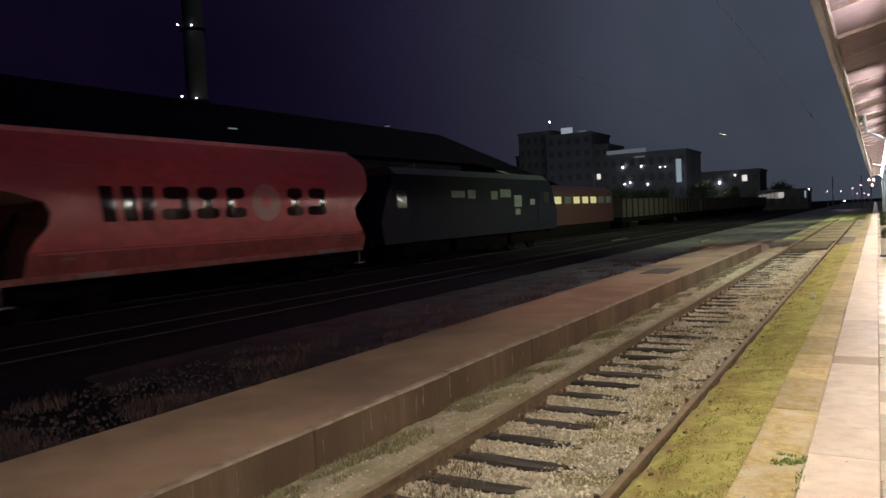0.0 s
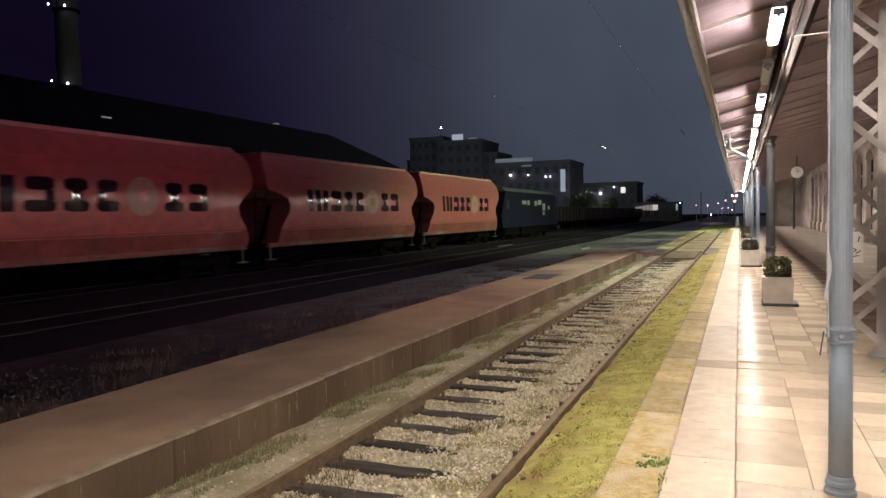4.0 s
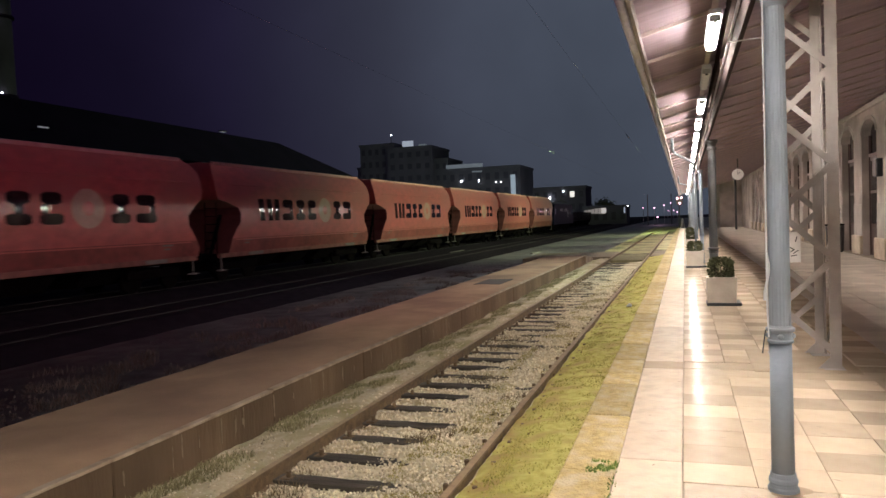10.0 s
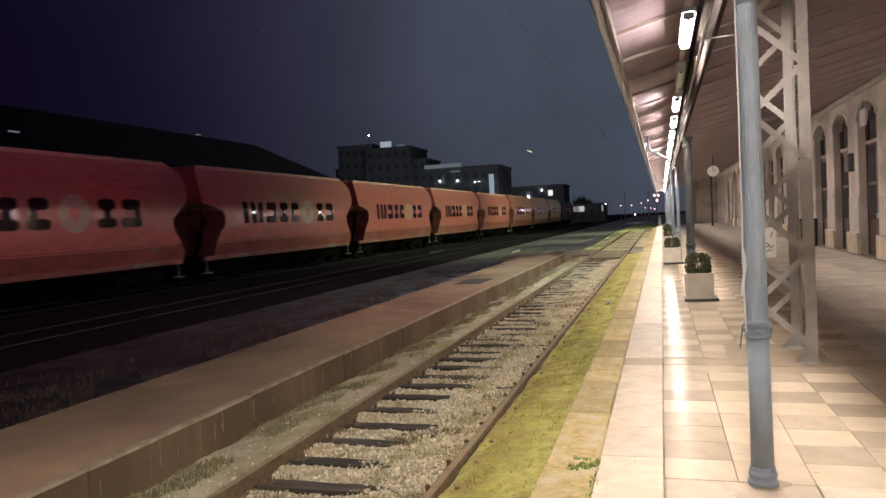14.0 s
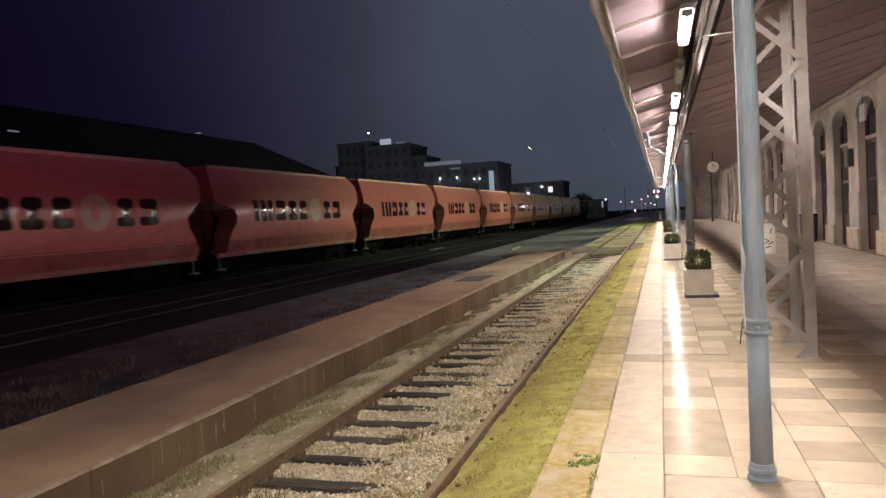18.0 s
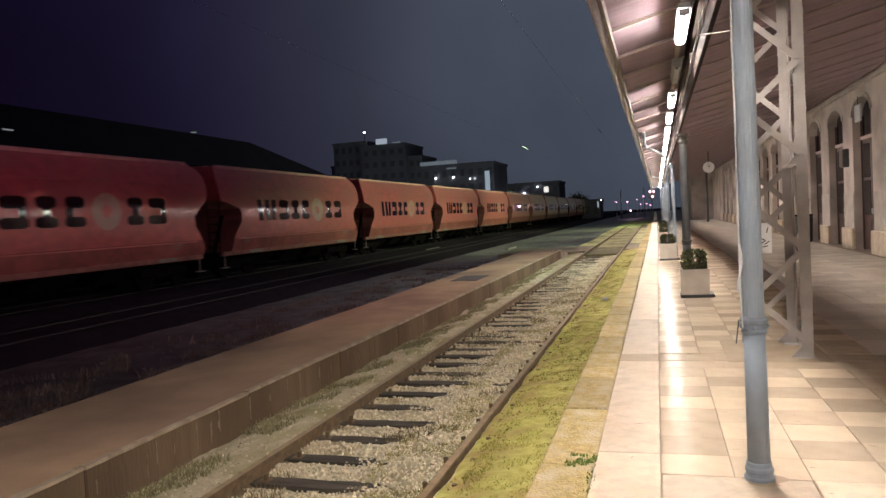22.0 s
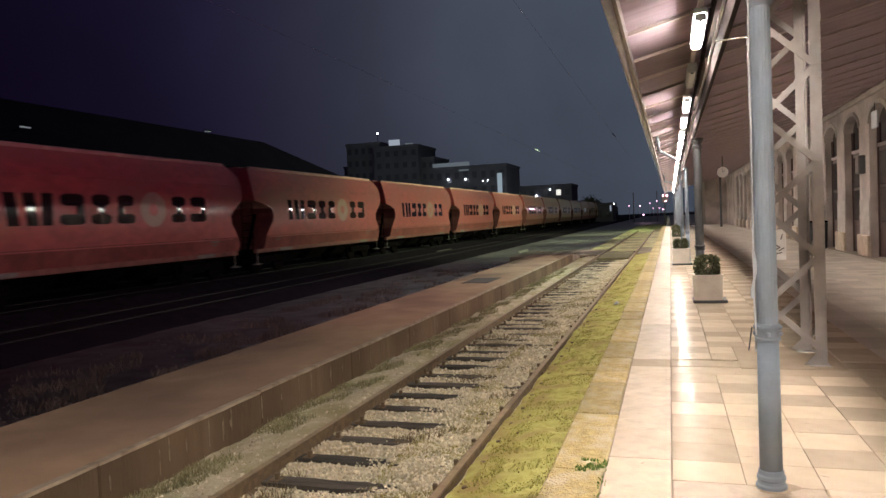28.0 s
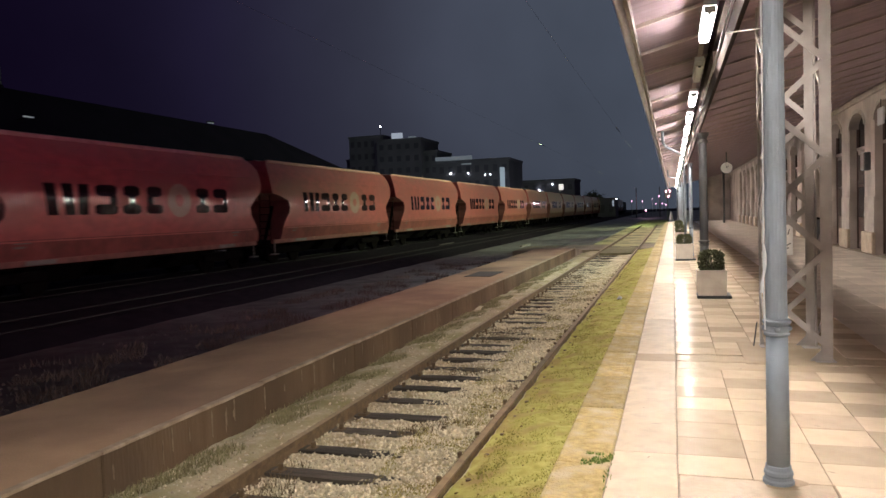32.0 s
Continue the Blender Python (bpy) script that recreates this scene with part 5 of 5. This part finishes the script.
part("side", boxm(-1.4, 1.4, 0, 17, 1.1, 2.9, 0.04), mat("dull_brown_wagon", (0.032, 0.020, 0.024), 0.7, var=(0.024, 0.016, 0.019), scale=1), flat)
part("frame", boxm(-1.1, 1.1, 0.3, 16.7, 0.6, 1.1), WAGONDARK, flat)
for y in (2.2, 4.0, 13.0, 14.8):
    part("wheelset", tube(bmesh.new(), (-0.8, y, 0.47), (0.8, y, 0.47), 0.46, n=16), WAGONDARK, flat)
for y in range(1, 17, 2):
    part("stake", boxm(1.4, 1.46, y, y + 0.12, 1.1, 2.9), WAGONDARK, flat)
for k in range(1, 7):
    copy_thing(flat, pose(-20.6, 68 + 18 * k, -0.1))


# overhead wires of the bay and of the yard track, each with one pale rod added as its glint
for x, y0 in ((-0.82, 34.6), (-5.33, 39.7)):
    e = empty("overhead_wire", pose(x, 0, 5.5), "thin dark overhead wire with a pale rod for its glint", "wire", "overhead wires")
    for a, b in ((-30, y0), (y0 + 1.7, 150)):
        part("wire", tube(bmesh.new(), (0, a, 0), (0, b, 0), 0.002, n=6), DARKIRON, e)
    part("insulator", tube(bmesh.new(), (0, y0, 0), (0, y0 + 1.7, 0), 0.020, n=8), PALE, e, "pale rod standing in for a glint on the wire")
    for yy in (y0, y0 + 1.7):
        part("clamp", tube(bmesh.new(), (0, yy - 0.05, 0), (0, yy + 0.05, 0), 0.02, n=8), DARKIRON, e)
    for yy in (-30, 150):
        part("mast", tube(bmesh.new(), (0, yy, -5.84), (0, yy, 0.2), 0.12, 0.09, 10), DARKIRON, e)

# ---------------------------------------------------------------- trees far off
def tree(x, y, h, seed):
    rnd = random.Random(seed)
    e = empty("tree", pose(x, y, -0.34), "dark leafy tree far off at night", "tree", "trees by the town")
    bm = bmesh.new()
    tube(bm, (0, 0, 0), (0.1, 0, h * 0.5), 0.22, 0.13, 8)
    tips = []
    for i in range(7):
        a = rnd.uniform(0, 6.28)
        b = Vector((math.cos(a) * h * 0.25, math.sin(a) * h * 0.25, h * rnd.uniform(0.6, 0.9)))
        tube(bm, (0.08, 0, h * 0.4), b, 0.09, 0.03, 6)
        tips.append(b)
    part("trunk", bm, TIMBER, e)
    vs, fs = [], []
    for i in range(1400):
        t = rnd.choice(tips)
        c = t + Vector((rnd.gauss(0, 1), rnd.gauss(0, 1), rnd.gauss(0, 0.8))) * h * 0.11
        a = Vector((rnd.uniform(-1, 1), rnd.uniform(-1, 1), rnd.uniform(-1, 1))).normalized() * 0.22
        b = a.cross(Vector((rnd.uniform(-1, 1), rnd.uniform(-1, 1), 1))).normalized() * 0.13
        k = len(vs)
        vs += [c - a, c + b, c + a, c - b]
        fs.append((k, k + 1, k + 2, k + 3))
    me = bpy.data.meshes.new("crown")
    me.from_pydata(vs, [], fs)
    part("crown", me, LEAF, e)


for i, (x, y, h) in enumerate(((-48, 160, 7), (-43, 162, 6), (-39, 158, 6), (-31, 160, 7), (-26, 165, 6), (-17, 180, 6))):
    tree(x, y, h, i)


# ---------------------------------------------------------------- stones, grass, litter
def stones(name, n, place, size, material, label, seed):
    rnd = np.random.RandomState(seed)
    base_v = np.array([(1, 0, 0), (0, 1, 0), (-1, 0, 0), (0, -1, 0), (0.2, 0.1, 0.8), (0, 0, -0.8)], float)
    base_f = np.array([(0, 1, 4), (1, 2, 4), (2, 3, 4), (3, 0, 4), (1, 0, 5), (2, 1, 5), (3, 2, 5), (0, 3, 5)])
    vs, fs = [], []
    for i in range(n):
        x, y, z = place(rnd)
        s = size * rnd.uniform(0.5, 1.5)
        q = Euler(rnd.uniform(0, 6.28, 3)).to_matrix()
        b = base_v * rnd.uniform(0.6, 1.2, (6, 3)) * s
        vs.append(b @ np.array(q).T + (x, y, z))
        fs.append(base_f + 6 * i)
    me = bpy.data.meshes.new(name)
    me.from_pydata(np.concatenate(vs).tolist(), [], np.concatenate(fs).tolist())
    o = part(name, me, material)
    return tagged(o, label, "stones", kind="stuff")


def between(rnd):
    for _ in range(12):
        y = 3.0 + 24 * rnd.rand() ** 1.8
        x = rnd.uniform(-2.3, 0.0)
        if x < -1.52 and rnd.rand() < 0.8:
            continue
        if x > -0.72 + 0.25 * math.sin(y * 3.1) or x < -1.5 or (y - 5.22) % 0.535 > 0.19 or rnd.rand() < 0.04:
            break
    return x, y, bed_height(x, y) + 0.012


stones("ballast_stones", 30000, between, 0.0145, STONES, "loose pale ballast stones between the rails", 5)


def main_side(rnd):
    y, x = 3 + 32 * rnd.rand() ** 1.5, -5.0 - 3.2 * rnd.rand() ** 1.3
    return x, y, -0.32


stones("rubble", 4200, main_side, 0.030, mat("dark_rubble", (0.085, 0.060, 0.056), 0.9, var=(0.05, 0.035, 0.034), scale=8, island=0.4, spec=0.2), "rubble beside the sandy island", 6)


def rail_foot(rnd):
    y, x = 2.5 + 22 * rnd.rand() ** 1.6, 0.10 + 0.45 * rnd.rand() ** 2.5
    return x, y, shoulder_height(x, y) + 0.004


stones("clods", 160, rail_foot, 0.014, mat("brown_clods", (0.26, 0.18, 0.07), 0.9, var=(0.34, 0.26, 0.09), scale=9, island=0.4), "brown clods and dead leaves in the moss beside the rail", 8)


def grass(name, n, place, h, material, label, seed, width=0.006):
    rnd = np.random.RandomState(seed)
    vs, fs = [], []
    for i in range(n):
        x, y, z = place(rnd)
        a, hh = rnd.uniform(0, 6.28), h * rnd.uniform(0.4, 1.4)
        dx, dy = math.cos(a) * width, math.sin(a) * width
        lx, ly = rnd.uniform(-0.5, 0.5) * hh, rnd.uniform(-0.5, 0.5) * hh
        vs += [(x - dx, y - dy, z), (x + dx, y + dy, z), (x + lx, y + ly, z + hh)]
        fs.append((3 * i, 3 * i + 1, 3 * i + 2))
    me = bpy.data.meshes.new(name)
    me.from_pydata(vs, [], fs)
    o = part(name, me, material)
    return tagged(o, label, "grass", kind="stuff")


def clumped(x0, x1, y0, y1, power, height, scale, cut, seed):
    def place(rnd):
        for _ in range(30):
            x, y = rnd.uniform(x0, x1), y0 + (y1 - y0) * rnd.rand() ** power
            if noise.noise(Vector((x * scale, y * scale, seed))) > cut:
                break
        return x, y, height(x, y)
    return place


grass("moss_tufts", 24000, clumped(0.14, 0.86, 2.5, 26, 1.8, shoulder_height, 5.0, 0.0, 7.0), 0.012, mat("moss_green_grass", (0.46, 0.43, 0.125), 0.9, var=(0.34, 0.31, 0.08), scale=4, island=0.3, spec=0.1), "soft yellow-green tufts covering the mossy strip", 17, 0.004)
grass("moss_grass", 5000, clumped(0.16, 0.84, 2.5, 30, 1.7, shoulder_height, 2.5, 0.16, 1.0), 0.017, GRASSBLADE, "short yellow-green grass along the platform", 11)
grass("wall_grass", 16000, clumped(-2.36, -1.85, 2.5, 26, 1.5, lambda x, y: bed_height(x, y) + 0.012, 1.6, -0.02, 2.0), 0.045, GRASSDULL, "green weeds at the foot of the island wall", 12)
grass("rail_weeds", 5000, clumped(-1.42, -0.1, 3, 22, 1.5, bed_height, 1.3, 0.22, 3.0), 0.05, GRASSDRY, "dry weeds among the ballast", 13)
grass("track_moss", 12000, clumped(-0.62, -0.05, 3, 22, 1.6, lambda x, y: bed_height(x, y) + 0.014, 2.2, 0.10, 6.0), 0.016, mat("dull_moss", (0.36, 0.31, 0.12), 0.9, var=(0.27, 0.215, 0.085), scale=4, island=0.3, spec=0.1), "dull yellow moss creeping over the ballast", 19, 0.005)
grass("verge_weeds", 14000, clumped(-7.9, -5.0, 3, 30, 1.4, lambda x, y: -0.34, 1.1, 0.12, 9.0), 0.15, mat("pale_dead_weeds", (0.13, 0.090, 0.080), 0.9, var=(0.07, 0.047, 0.045), scale=2, island=0.4, spec=0.1), "clumps of tall dead weeds behind the sandy island", 18, 0.007)
grass("yard_grass", 5000, clumped(-8.5, -4.6, 2, 34, 1.3, lambda x, y: -0.34, 0.9, 0.0, 4.0), 0.05, mat("dark_dead_grass", (0.045, 0.032, 0.030), 0.9, var=(0.03, 0.022, 0.022), scale=3, island=0.3), "sparse dry grass behind the sandy island", 14, 0.012)
tuft = clumped(1.0, 1.19, 4.80, 5.02, 1.0, lambda x, y: P - 0.006, 14, 0.02, 5.0)
grass("edge_weed", 230, tuft, 0.020, GRASSGREEN, "bright green weed growing between platform slabs", 15)
grass("edge_weed", 35, clumped(1.15, 1.2, 4.4, 4.75, 1.0, lambda x, y: P - 0.01, 6, -0.6, 6.0), 0.02, GRASSGREEN, "small weeds in a platform joint", 16)
white_stone = part("white_stone", stones("x", 1, lambda r: (0.52, 15.3, shoulder_height(0.52, 15.3) + 0.03), 0.07, PALE, "pale stone", 3).data, None)
for o in [o for o in scene.objects if o.name == "x"]:
    bpy.data.objects.remove(o)
tagged(white_stone, "single pale stone lying in the grass", "stone")


rnd = random.Random(21)
vs, fs = [], []
for i in range(90):
    x, y, a = rnd.uniform(0.88, 3.2), rnd.uniform(3.2, 14), rnd.uniform(0, 6.28)
    n, w = rnd.uniform(0.01, 0.05), rnd.uniform(0.003, 0.008)
    dx, dy, k = math.cos(a), math.sin(a), len(vs)
    vs += [(x - dx * n, y - dy * n, P + 0.0045), (x + dy * w, y - dx * w, P + 0.0045), (x + dx * n, y + dy * n, P + 0.0045), (x - dy * w, y + dx * w, P + 0.0045)]
    fs.append((k, k + 1, k + 2, k + 3))
me = bpy.data.meshes.new("platform_litter")
me.from_pydata(vs, [], fs)
lit = part("platform_litter", me, GROUT)
tagged(lit, "dark specks and chips on the platform slabs", "litter", kind="stuff")


# dirt washed out round the foot of the first column
st = bmesh.new()
st.faces.new([st.verts.new((2.10 + (0.105 + 0.05 * noise.noise(Vector((math.cos(a) * 2, math.sin(a) * 2, 0.5)))) * math.cos(a), 4.715 + 0.10 * math.sin(a), P + 0.0045)) for a in [2 * math.pi * i / 28 for i in range(28)]])
stain = part("dirt_patch", st, mat("brown_floor_dirt", (0.30, 0.22, 0.15), 0.8, var=(0.42, 0.33, 0.24), scale=9))
tagged(stain, "brown dirt washed round the foot of the column", "dirt", kind="stuff")


def motions():
    for e, off in MOVERS:
        walk(e, [(t, pose(-16, s + off, -0.08)) for t, s in TRAIN])


motions()
